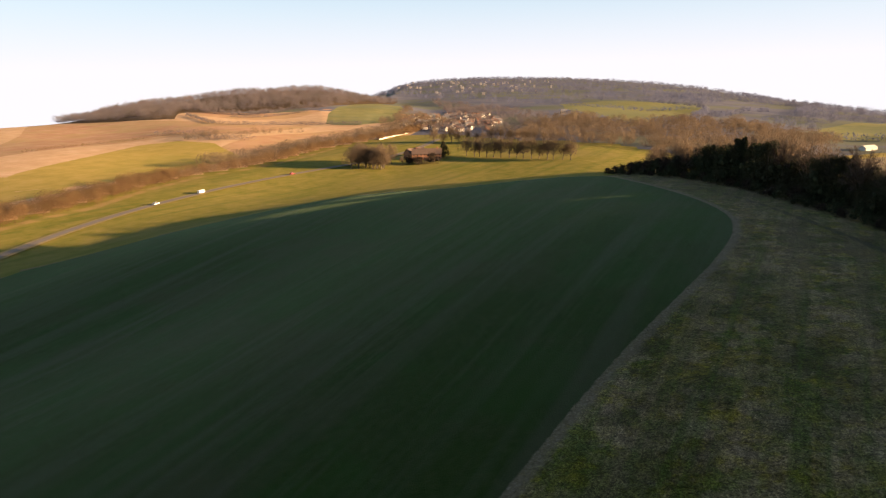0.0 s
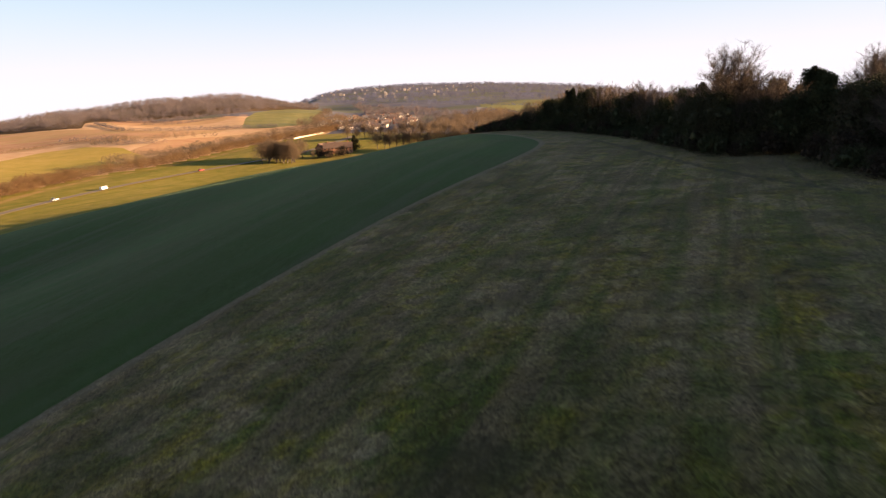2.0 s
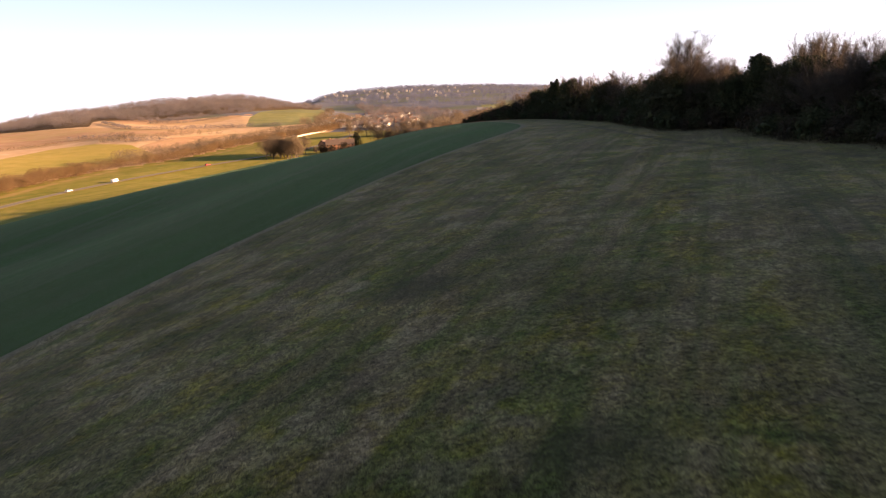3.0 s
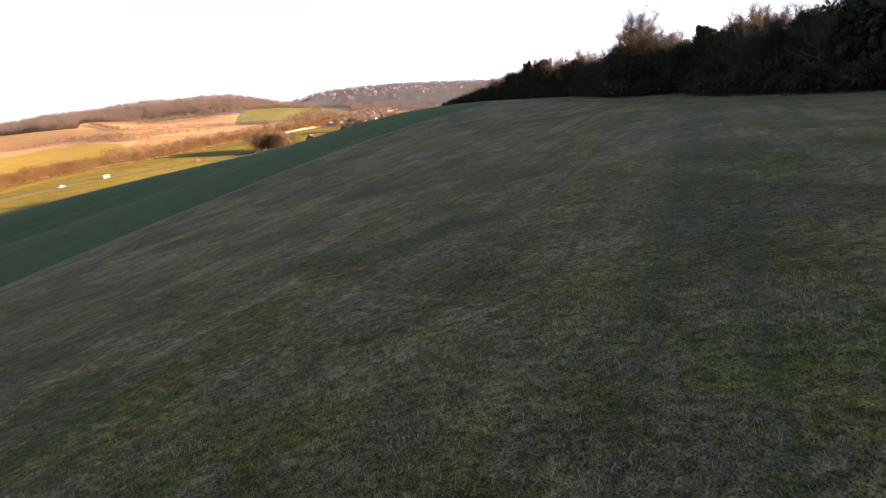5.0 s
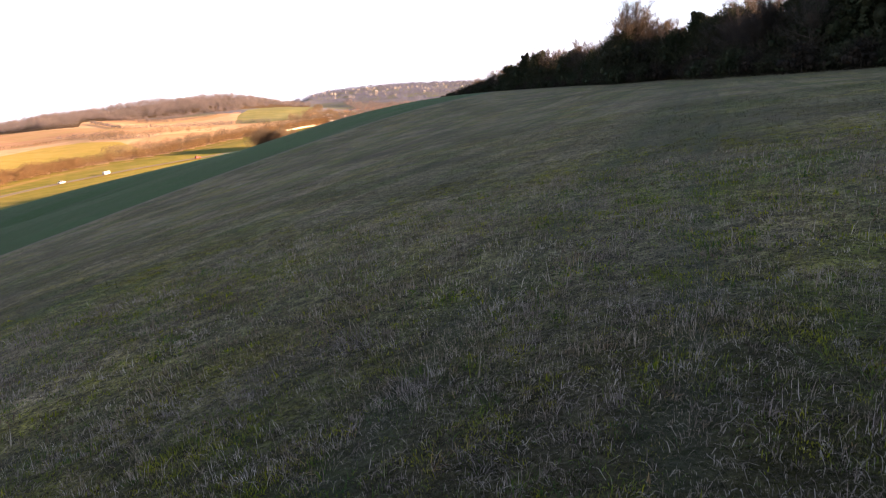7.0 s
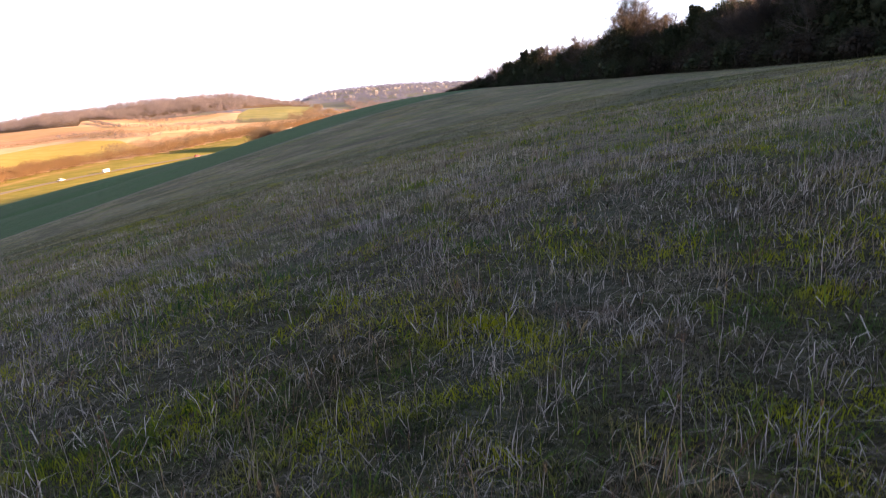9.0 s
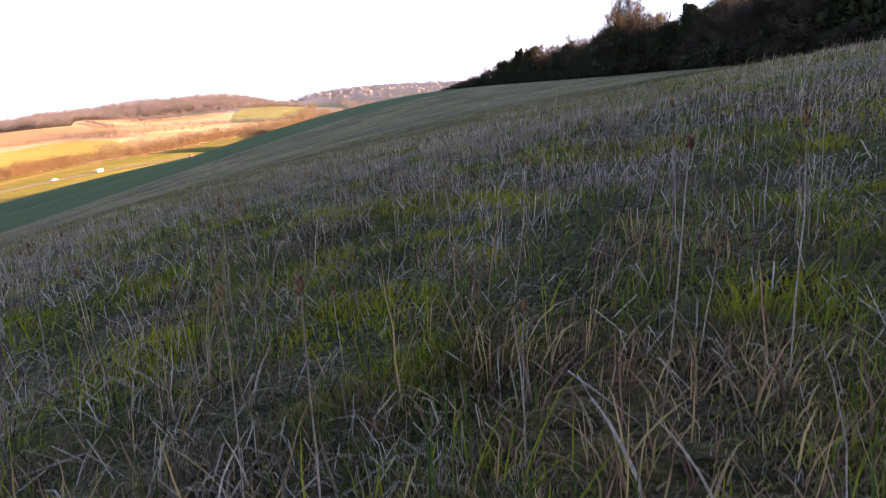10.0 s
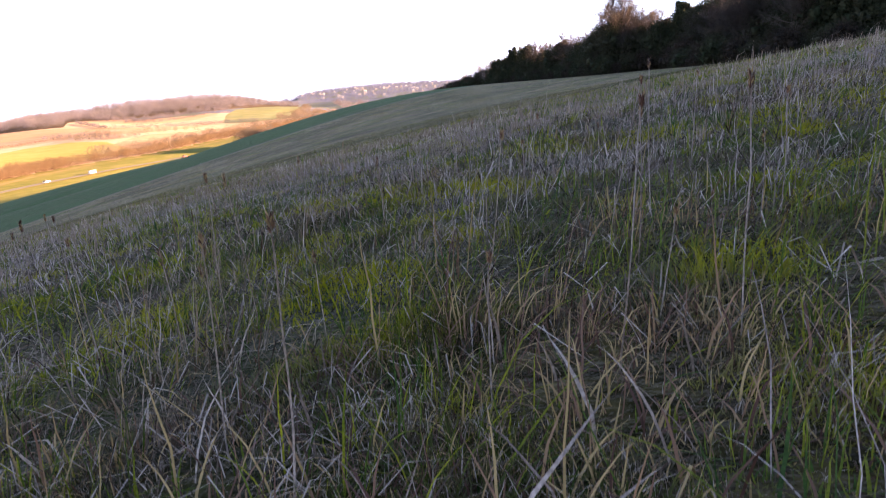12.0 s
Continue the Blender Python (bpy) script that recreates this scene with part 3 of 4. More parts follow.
PHI = (1 + 5**0.5) / 2
ICO_V = np.array([(-1, PHI, 0), (1, PHI, 0), (-1, -PHI, 0), (1, -PHI, 0), (0, -1, PHI), (0, 1, PHI), (0, -1, -PHI), (0, 1, -PHI), (PHI, 0, -1), (PHI, 0, 1), (-PHI, 0, -1), (-PHI, 0, 1)]) / 1.902
ICO_F = np.array([(0, 11, 5), (0, 5, 1), (0, 1, 7), (0, 7, 10), (0, 10, 11), (1, 5, 9), (5, 11, 4), (11, 10, 2), (10, 7, 6), (7, 1, 8),
                  (3, 9, 4), (3, 4, 2), (3, 2, 6), (3, 6, 8), (3, 8, 9), (4, 9, 5), (2, 4, 11), (6, 2, 10), (8, 6, 7), (9, 8, 1)])


def evergreen_tree(height, width, seed, leaves=2200, spiky=0.5, low=0.03, leaf=0.0165):
    """A dark yew- or ivy-clad tree down to the ground: close inner foliage under a fringe of sprays, uneven in outline."""
    r = np.random.default_rng(seed)
    stem, rad = limb((0, 0, -0.4), (0, 0, 1), height * 0.85, height * 0.02, 0.04, 6, r)
    n = 46
    t = np.concatenate([[0.95, 0.86], r.uniform(low, 0.93, n - 2) ** 0.9])
    prof = width * 0.5 * np.clip(1.15 * (1 - t) ** (0.35 + spiky * 0.5) + 0.05, 0.08, 0.85)
    a = r.uniform(0, 2 * np.pi, n)
    k = r.uniform(0.2, 1.0, n)
    centres = np.stack([np.cos(a) * prof * k, np.sin(a) * prof * k, t * height * 0.94], -1)
    sizes = np.clip(prof * r.uniform(0.3, 0.75, n), height * 0.03, None)
    centres[:, 2] = np.maximum(centres[:, 2], sizes * 0.75)
    pieces = [(c + ICO_V * size * (0.3, 0.3, 0.36) * r.uniform(0.4, 1.3, (12, 1)), ICO_F) for c, size in zip(centres, sizes)]
    which = r.integers(0, n, leaves)
    d = r.normal(0, 1, (leaves, 3))
    d /= np.linalg.norm(d, axis=1, keepdims=True)
    p = centres[which] + d * sizes[which][:, None] * r.uniform(0.4, 1.1, (leaves, 1)) * (1, 1, 1.2)
    v = d + (0, 0, 0.35) + r.normal(0, 0.5, d.shape)
    v /= np.linalg.norm(v, axis=1, keepdims=True)
    u = np.cross(v, r.normal(0, 1, d.shape))
    u /= np.linalg.norm(u, axis=1, keepdims=True)
    size = height * leaf * r.uniform(0.5, 1.4, (leaves, 1))
    q = np.stack([p - u * size * 0.45, p + u * size * 0.45, p + v * size * 1.5], 1).reshape(-1, 3)
    pieces.append((q, np.arange(leaves)[:, None] * 3 + (0, 1, 2)))
    return mesh_of("trunk", *tube(stem, rad, 6)), mesh_of("crown", *joined(pieces))


def spray_tree(height, width, seed):
    """A leafless tree seen from afar: trunk, forks and a haze of fine sprays."""
    r = np.random.default_rng(seed)
    wooden = []
    stem, rad = limb((0, 0, -0.4), (0, 0, 1), height * 0.5, height * 0.025, 0.06, 4, r)
    wooden.append(tube(stem, rad, 5))
    tips = []
    for _ in range(9):
        out = r.normal(0, 1, 3)
        out[2] = abs(out[2]) + 0.7
        pts, rr = limb(stem[r.integers(2, 5)], out / np.linalg.norm(out), height * 0.42, height * 0.011, 0.12, 3, r)
        wooden.append(tube(pts, rr, 3))
        tips.append(pts[-1] * (width / height * 1.1, width / height * 1.1, 0.95))
    centres = np.array(tips + [(0, 0, height * 0.62)])
    sizes = np.full(len(centres), width * 0.27) * r.uniform(0.8, 1.3, len(centres))
    return mesh_of("trunk", *joined(wooden)), mesh_of("crown", *leaf_cloud(centres, sizes, 2400, height * 0.036, r, 0.17, True))


def plant(name, meshes, mats, label, category, group=""):
    """A tree as a thing with trunk and crown."""
    root = new(name)
    tagged(root, label, category, group)
    part("trunk", meshes[0], mats[0], root)
    part("crown", meshes[1], mats[1], root)
    return root


def stand(ob, x, y, scale=1.0, turn=0.0, sink=0.0, tall=1.0):
    ob.matrix_world = Matrix.LocRotScale((x, y, float(land(x, y)) - sink), Euler((0, 0, turn)), (scale, scale, scale * tall))
    return ob


class Grove:
    """Stands copies of a few grown trees."""

    def __init__(self, makers):
        self.makers, self.made = makers, {}

    def put(self, kind, x, y, height, turn, tall=1.0):
        own, unit = self.makers[kind]
        if kind not in self.made:
            self.made[kind] = ob = own()
        else:
            ob = self.made[kind]
            copy = copy_thing(ob, Matrix())
            ob = copy
        return stand(ob, x, y, height / unit, turn, 0.0, tall)


DARK = "dark evergreen tree clothed to the ground at the wood edge"
BARE = "bare winter tree with a fine grey-brown crown"
grove = Grove({
    "yew_a": (lambda: plant("evergreen_tree", evergreen_tree(12, 10, 11, 15000, 0.4), (M_BARK, M_LEAF), DARK, "tree", "trees of the near wood"), 12),
    "yew_b": (lambda: plant("evergreen_tree", evergreen_tree(12, 8.5, 12, 14000, 0.75), (M_BARK, M_LEAF), DARK, "tree", "trees of the near wood"), 12),
    "yew_c": (lambda: plant("evergreen_tree", evergreen_tree(12, 13, 13, 19000, 0.2), (M_BARK, M_LEAF), DARK, "tree", "trees of the near wood"), 12),
    "yew_d": (lambda: plant("evergreen_tree", evergreen_tree(12, 10, 16, 2600, 0.3, 0.03, 0.034), (M_BARK, M_LEAF), "dark evergreen tree added to fill the wood behind its edge", "tree", "trees of the near wood"), 12),
    "spire": (lambda: plant("conifer", evergreen_tree(12, 4.6, 14, 8000, 1.1), (M_BARK, M_LEAF), "dark narrow conifer standing above the wood", "conifer", "trees of the near wood"), 12),
    "bare_a": (lambda: plant("bare_tree", bare_tree(14, 1.0, 21), (M_BARK, M_TWIG), BARE, "tree", "trees of the near wood"), 14),
    "bare_b": (lambda: plant("bare_tree", bare_tree(14, 0.9, 22), (M_BARK, M_TWIG), BARE, "tree", "trees of the near wood"), 14),
    "bare_c": (lambda: plant("bare_tree", bare_tree(14, 1.15, 23), (M_BARK, M_TWIG), BARE, "tree", "trees of the near wood"), 14),
    "bare_d": (lambda: plant("bare_tree", bare_tree(14, 1.05, 27, 1.2), (M_BARK, M_TWIG), "tall bare tree with a dense fine crown above the wood edge", "tree", "trees of the near wood"), 14),
    "ivy": (lambda: plant("ivy_clad_tree", evergreen_tree(12, 6.0, 15, 11000, 0.5, 0.2), (M_BARK, M_LEAF), "tree trunk thick with dark ivy", "tree", "trees of the near wood"), 12),
    "winter_a": (lambda: plant("winter_tree", spray_tree(12, 10, 71), (M_BARK, M_FARTREE), "leafless round-headed tree in the valley", "tree", "valley trees"), 12),
    "winter_b": (lambda: plant("winter_tree", spray_tree(12, 8, 72), (M_BARK, M_FARTREE), "leafless round-headed tree in the valley", "tree", "valley trees"), 12),
    "bush": (lambda: plant("bush", evergreen_tree(4, 5.5, 31, 4000, 0.1, 0.02, 0.03), (M_BARK, M_LEAF), "dark low bush at the foot of the wood", "bush", "bushes of the near wood"), 4),
    "bramble": (lambda: plant("bush", evergreen_tree(4, 6.5, 32, 4200, 0.1, 0.02, 0.034), (M_BARK, M_BRAMBLE), "brown bare scrub bush at the wood edge", "bush", "bushes of the near wood"), 4),
})

# ---- the near wood: standing-out trees first, then its edge and the ranks behind
WOOD_EDGE = [(1, 231), (11, 222), (20, 209), (26, 192), (30.5, 172), (32.5, 155), (33, 140), (33.5, 127), (37, 122), (45, 120.5), (42, 108), (41.5, 98), (46, 84), (52, 73), (61, 56), (80, 25), (98, -20), (110, -60)]
# the row of trees that make the skyline of the wood: x, y, height, kind
EDGE_TREES = [
    (1.5, 235.5, 1.7, "bramble"), (3.5, 234.6, 2.1, "bramble"), (5.5, 233.5, 2.5, "bramble"), (7.5, 232.3, 3.0, "bramble"), (9.5, 231, 3.5, "bush"), (11.5, 229.4, 3.8, "bramble"), (13.5, 227.6, 4.2, "bush"), (15.7, 225.2, 4.8, "bramble"), (18, 222.5, 5.4, "yew_c"), (24.4, 215.5, 8.6, "yew_c"), (28.4, 206.4, 11.8, "yew_b"), (32, 196.3, 11.6, "yew_a"), (34.4, 189, 7.6, "yew_b"), (36.3, 181.5, 8.8, "yew_a"),
    (37.8, 175.5, 10.4, "yew_b"), (39, 167, 6.6, "yew_a"), (40, 159.5, 8.2, "yew_c"), (40.8, 152, 9.2, "yew_a"), (41.2, 145.3, 11.6, "ivy"), (41.6, 134.5, 11.4, "ivy"),
    (44, 140, 9.5, "yew_c"), (43.5, 128, 8.6, "yew_a"), (46.6, 122.6, 8.8, "yew_c"), (49.0, 120.6, 12.4, "yew_b"), (50.1, 115.5, 10.4, "yew_a"), (50.6, 110, 10.6, "yew_c"), (51.1, 104.5, 8.6, "yew_a"),
    (52.2, 98.8, 9.2, "yew_b"), (53.1, 95, 11.2, "yew_a"), (54, 91.5, 10.4, "yew_b"), (55.4, 87.5, 10.2, "yew_c"), (58, 80, 11, "yew_a"), (61.5, 72, 11.5, "yew_b"), (66, 62, 11, "yew_c"),
    (70.5, 52, 12, "yew_a"), (77, 40, 12, "yew_b"), (83, 29, 12, "yew_a"), (89, 16, 12, "yew_b"), (96, -2, 12, "yew_a"), (104, -22, 12, "yew_c"),
    # infill trees, some added only to stop sun leaking onto the crop
    (31.5, 202, 10.6, "yew_a"), (34.6, 193, 8.2, "yew_c"), (36.6, 186, 6.6, "yew_b"), (38.2, 179, 9.4, "yew_c"), (39.8, 171.5, 6.4, "yew_a"), (41, 163.5, 7.6, "yew_c"), (42.5, 155.5, 8.8, "yew_b"), (27.5, 212, 9.0, "yew_c"), (44, 176, 6.6, "yew_c"), (43, 182, 7.0, "yew_a"), (41, 188.5, 7.0, "yew_c"), (46, 168, 10, "yew_c"), (50, 147.5, 10.5, "yew_c"), (56, 146.5, 11, "yew_a"), (48, 154, 10, "yew_c"), (38, 141, 9, "yew_a"), (38.5, 131, 9.6, "yew_c"), (57, 138, 13.2, "yew_b"), (52, 125, 9, "yew_d"), (47, 126, 8, "yew_d"), (55, 119, 9, "yew_d"), (47.5, 121, 3.6, "bush"), (50, 118, 5.0, "bush"), (48.5, 114.5, 4.5, "bush")]
for n, (x, y, tree_height, kind) in enumerate(EDGE_TREES):
    grove.put(kind, x, y, tree_height, n * 1.9)
for n, (x, y, tree_height) in enumerate(((29, 204.5, 12.4), (38.6, 173, 11.0), (55, 89, 11.4), (25, 214, 9.6))):
    grove.put("spire", x, y, tree_height, n * 0.9)
grove.put("bare_d", 40.2, 136, 22.5, 3.5, 0.71)
grove.put("bare_a", 45.5, 136, 15.5, 1.0, 0.8)
for n, (x, y, tree_height) in enumerate(((49.5, 105, 10.4), (50, 97.5, 10.8), (54, 91, 11.2), (51.5, 112, 10.4), (66, 136, 14.2), (69, 132, 13.4))):
    grove.put(("bare_c", "bare_d", "bare_b")[n % 3], x, y, tree_height, n * 2.2)
for n, (x, y, tree_height) in enumerate(((38.5, 170, 11.8), (34, 193, 11.8), (26, 219, 9.0), (37.5, 180, 10.2), (45.5, 126, 11.0), (42.5, 150, 10.5), (59, 119, 14.2), (56, 122, 13.2), (60.5, 113, 12.2), (62, 106, 12.0), (63, 99, 12.0), (36.5, 187, 11.2), (40.5, 162, 10.6), (31, 205, 12.0), (53.5, 116, 12.2), (58, 104, 12.6), (60, 96, 12.8), (61, 90, 13.0), (47.5, 131, 11.6))):
    grove.put(("bare_a", "bare_b", "bare_c")[n % 3], x, y, tree_height, n * 1.3)
for n, (x, y, tree_height) in enumerate(((15, 236, 7.0), (20, 231, 8.5), (25, 227, 9.5), (30, 220, 10.6), (35, 211, 11.4), (39, 203, 11.4), (43, 195, 11.0), (24, 238, 9.0), (32, 230, 10.5))):
    grove.put(("winter_b", "winter_a")[n % 2], x, y, tree_height, n * 1.7)
for n, (x, y) in enumerate(((22, 262), (32, 272), (41, 258), (50, 280), (36, 290), (60, 268), (26, 284), (52, 300), (70, 285))):
    grove.put(("winter_a", "winter_b")[n % 2], x, y, 8.5 + (n * 2.3) % 3, n * 1.3)
for n, (x, y, way) in enumerate(along(WOOD_EDGE, 3.2)):
    ox, oy = -math.sin(way), math.cos(way)
    low_end = min(1.0, 0.4 + n / 20) * (0.72 if 152 < y < 205 else 1.0)
    jit = rng.uniform(-1, 1, 8)
    # low scrub along the foot
    kind = ("bush", "bush", "bramble", "bush", "bramble")[n % 5]
    grove.put(kind, x + ox * (2.2 + 1.2 * jit[0]), y + oy * (2.2 + 1.2 * jit[0]), rng.uniform(1.8, 4.2) * low_end, jit[1] * 3, 1 + 0.25 * jit[6])
    # ranks behind, the deeper ones added to stop sun leaking through
    if y > 85:
        grove.put("yew_d", x + ox * (11 + jit[2] * 2), y + oy * (11 + jit[2] * 2), rng.uniform(6.8, 8.6) * low_end, jit[3] * 3)
        grove.put("yew_d", x + ox * (18 + jit[4] * 2), y + oy * (18 + jit[4] * 2), rng.uniform(7.5, 9.2) * low_end, jit[5] * 3)
        if n % 3 == 0 and n > 4:
            grove.put(("bare_a", "bare_c", "bare_b")[n % 2], x + ox * (8 + jit[2] * 3), y + oy * (8 + jit[2] * 3), rng.uniform(9.0, 10.4) * low_end, jit[7] * 3)
        if n % 2:
            grove.put("yew_d", x + ox * (26 + jit[4] * 2), y + oy * (26 + jit[4] * 2), rng.uniform(8, 9.6) * low_end, jit[5] * 3)
    # unseen ranks right of the view, added to keep the slope in shadow
    if y < 85:
        for back in (12, 19, 27):
            grove.put("yew_d", x + ox * (back + jit[3] * 2), y + oy * (back + jit[3] * 2), rng.uniform(13, 16), jit[5] * 3)

# ---- far woods, hedges and scrub: joined clumps nobody could count


def clump_mesh(name, spots, leaf, per, seed):
    """Rounded winter crowns of fine sprays at (x, y, height, width)."""
    r = np.random.default_rng(seed)
    spots = np.asarray(spots, float)
    n = len(spots)
    z = land(spots[:, 0], spots[:, 1])
    k = np.repeat(np.arange(n), per)
    d = r.normal(0, 1, (n * per, 3))
    d /= np.linalg.norm(d, axis=1, keepdims=True)
    rad = r.uniform(0.6, 1.0, (n * per, 1))
    size = np.stack([spots[:, 3] / 2, spots[:, 3] / 2, spots[:, 2] * 0.46], -1)[k]
    p = np.stack([spots[:, 0], spots[:, 1], z + spots[:, 2] * 0.52], -1)[k] + d * rad * size
    v = np.array((0, 0, 1.0)) - 0.6 * d[:, 2:] * d + r.normal(0, 0.3, d.shape)
    v /= np.linalg.norm(v, axis=1, keepdims=True)
    u = np.cross(v, d + r.normal(0, 0.35, d.shape))
    u /= np.linalg.norm(u, axis=1, keepdims=True)
    s = (leaf * spots[:, 3])[k][:, None] * r.uniform(0.5, 1.2, (n * per, 1))
    q = np.stack([p - u * s * 0.33 - v * s * 0.6, p + u * s * 0.33 - v * s * 0.6, p + v * s], 1).reshape(-1, 3)
    return mesh_of(name, q, np.arange(n * per)[:, None] * 3 + (0, 1, 2))


def scatter(poly, gap, seed):
    r = np.random.default_rng(seed)
    xs, ys = zip(*poly)
    n = int((max(xs) - min(xs)) * (max(ys) - min(ys)) / gap**2)
    x, y = r.uniform(min(xs), max(xs), n), r.uniform(min(ys), max(ys), n)
    ok = inside(x, y, poly)
    return x[ok], y[ok], r


def wood(name, poly, gap, height, seed, label, mat, per=34, leaf=0.16):
    x, y, r = scatter(poly, gap, seed)
    open_ground = np.zeros(len(x), bool)
    for field, _ in FIELDS:
        open_ground |= inside(x, y, field)
    x, y = x[~open_ground], y[~open_ground]
    h = height * r.uniform(0.6, 1.25, len(x))
    ob = part(name, clump_mesh(name, np.stack([x, y, h, h * r.uniform(0.8, 1.2, len(x))], -1), leaf, per, seed + 1), mat)
    return tagged(ob, label, "wood", kind="stuff")


def belt(name, line, step, width, height, seed, label, mat, per=40, leaf=0.16, category="hedge"):
    r = np.random.default_rng(seed)
    spots = []
    for x, y, way in along(line, step):
        o = r.uniform(-width / 2, width / 2)
        h = height * r.uniform(0.6, 1.2)
        spots.append((x - math.sin(way) * o, y + math.cos(way) * o, h, h * r.uniform(0.9, 1.4)))
    ob = part(name, clump_mesh(name, spots, leaf, per, seed + 1), mat)
    return tagged(ob, label, category, kind="stuff")


wood("hill_wood", HILLWOOD, 11, 12, 41, "brown leafless wood over the hilltop", M_HILLTREE, 190, 0.055)
belt("valley_scrub", HEDGE[:5], 0.8, 30, 8.0, 52, "tangle of orange-brown scrub beside the valley hedge", M_SCRUB, 300, 0.04, category="scrub")
belt("valley_hedge", HEDGE, 1.0, 17, 7.5, 42, "thick orange-brown scrub hedge along the valley", M_SCRUB, 260, 0.045)
belt("hedge", [(-500, 880), (-415, 795), (-384, 800), (-326, 842), (-235, 836)], 1.6, 4, 5.5, 43, "dark hedge between hill fields", M_HILLTREE, 60, 0.09)
belt("hedge", [(-470, 545), (-450, 620), (-425, 674), (-400, 690)], 1.6, 3, 3.0, 44, "thin dark hedge between hill fields", M_SCRUB, 50, 0.09)
belt("hedge", [(-438, 889), (-401, 922), (-361, 978), (-345, 1060)], 2.0, 5, 5.0, 61, "dark hedge up the hill below the wood", M_HILLTREE, 60, 0.09)
belt("hedge_trees", [(-272, 500), (-247, 560), (-222, 640), (-192, 720), (-168, 780)], 3.0, 12, 11.0, 62, "bushy leafless trees along the valley hedge", M_FARTREE, 280, 0.05)
wood("thicket", ((-378, 640), (-330, 632), (-240, 775), (-300, 730), (-380, 690)), 9, 7, 45, "brown thicket among the hill fields", M_FARTREE, 200, 0.06)
wood("valley_wood", ((-205, 830), (-150, 760), (-100, 820), (-180, 1000), (-240, 1150), (-240, 950)), 10, 10, 46, "leafless trees beside the village", M_FARTREE, 200, 0.062)
wood("village_trees", ((-128, 740), (-70, 745), (20, 700), (10, 1000), (-79, 1221), (-230, 1426), (-130, 1000)), 12, 9, 47, "leafless trees around the village houses", M_HILLTREE, 200, 0.062)
wood("middle_wood", ((-45, 660), (80, 600), (180, 560), (320, 760), (260, 950), (60, 990), (-10, 860)), 11, 12, 48, "long brown wood across the valley", M_FARTREE, 230, 0.06)
wood("far_wood", ((-700, 2000), (-300, 1600), (0, 1250), (250, 1250), (700, 1500), (1100, 1700), (900, 2600), (300, 3800), (-700, 3900), (-900, 3000)), 30, 13, 49, "leafless woods on the far ridge, tinted blue-grey with haze", M_RIDGETREE, 90, 0.085)
wood("ridge_wood", ((330, 830), (700, 1250), (1100, 1800), (800, 2300), (400, 1800), (280, 1200)), 20, 12, 50, "leafless wood along the ridge, tinted blue-grey with haze", M_RIDGETREE, 110, 0.08)

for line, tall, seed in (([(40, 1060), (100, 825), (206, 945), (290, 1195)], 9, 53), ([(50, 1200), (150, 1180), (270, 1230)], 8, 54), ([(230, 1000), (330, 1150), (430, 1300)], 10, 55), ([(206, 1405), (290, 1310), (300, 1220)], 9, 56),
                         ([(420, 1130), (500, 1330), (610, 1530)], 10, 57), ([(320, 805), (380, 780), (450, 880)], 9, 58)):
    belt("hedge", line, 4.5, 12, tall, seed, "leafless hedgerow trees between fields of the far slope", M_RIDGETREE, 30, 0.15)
belt("hedge", [(-300, 655), (-330, 645), (-378, 690), (-440, 700)], 3, 6, 5, 59, "dark hedge beside the brown thicket", M_HILLTREE, 60, 0.09)
belt("hedge", [(-500, 925), (-440, 925), (-390, 990), (-350, 1080)], 2, 10, 8, 60, "dark wood front below the hilltop wood", M_HILLTREE, 90, 0.09)

# ---- copse, farm, conifer and the row of trees in the valley
r_valley = np.random.default_rng(81)
for n in range(32):
    x, y = -156 + 28 * r_valley.uniform(), 498 + 30 * r_valley.uniform()
    grove.put(("winter_a", "winter_b")[n % 2], x, y, r_valley.uniform(11, 17), r_valley.uniform(0, 6))
for n in range(6):
    grove.put(("winter_b", "bramble")[n % 2], -118 + 4.5 * n, 520 + 3 * (n % 3), r_valley.uniform(5, 8), n)
for n in range(15):
    grove.put(("winter_b", "winter_a")[n % 3 == 0], -71 + 5.9 * n + r_valley.uniform(-1, 1), 560 - 2.6 * n, r_valley.uniform(13.5, 17), n * 2.1)
for n in range(14):
    grove.put(("winter_a", "winter_b")[n % 2], -110 + 8 * n, 640 + r_valley.uniform(-8, 8), r_valley.uniform(11, 16), n * 1.7)
grove.put("yew_b", -90, 553, 14.5, 0.5)


def box(bm, x0, x1, y0, y1, z0, z1):
    v = [bm.verts.new(p) for p in ((x0, y0, z0), (x1, y0, z0), (x1, y1, z0), (x0, y1, z0), (x0, y0, z1), (x1, y0, z1), (x1, y1, z1), (x0, y1, z1))]
    for f in ((0, 3, 2, 1), (4, 5, 6, 7), (0, 1, 5, 4), (1, 2, 6, 5), (2, 3, 7, 6), (3, 0, 4, 7)):
        bm.faces.new([v[i] for i in f])


def prism(bm, x0, x1, y0, y1, z0, z1, thick=0.0):
    """A ridge along x over a rectangle."""
    ym = (y0 + y1) / 2
    v = [bm.verts.new(p) for p in ((x0, y0, z0), (x0, y1, z0), (x0, ym, z1), (x1, y0, z0), (x1, y1, z0), (x1, ym, z1))]
    for f in ((0, 2, 1), (3, 4, 5), (0, 3, 5, 2), (1, 2, 5, 4), (0, 1, 4, 3)):
        bm.faces.new([v[i] for i in f])


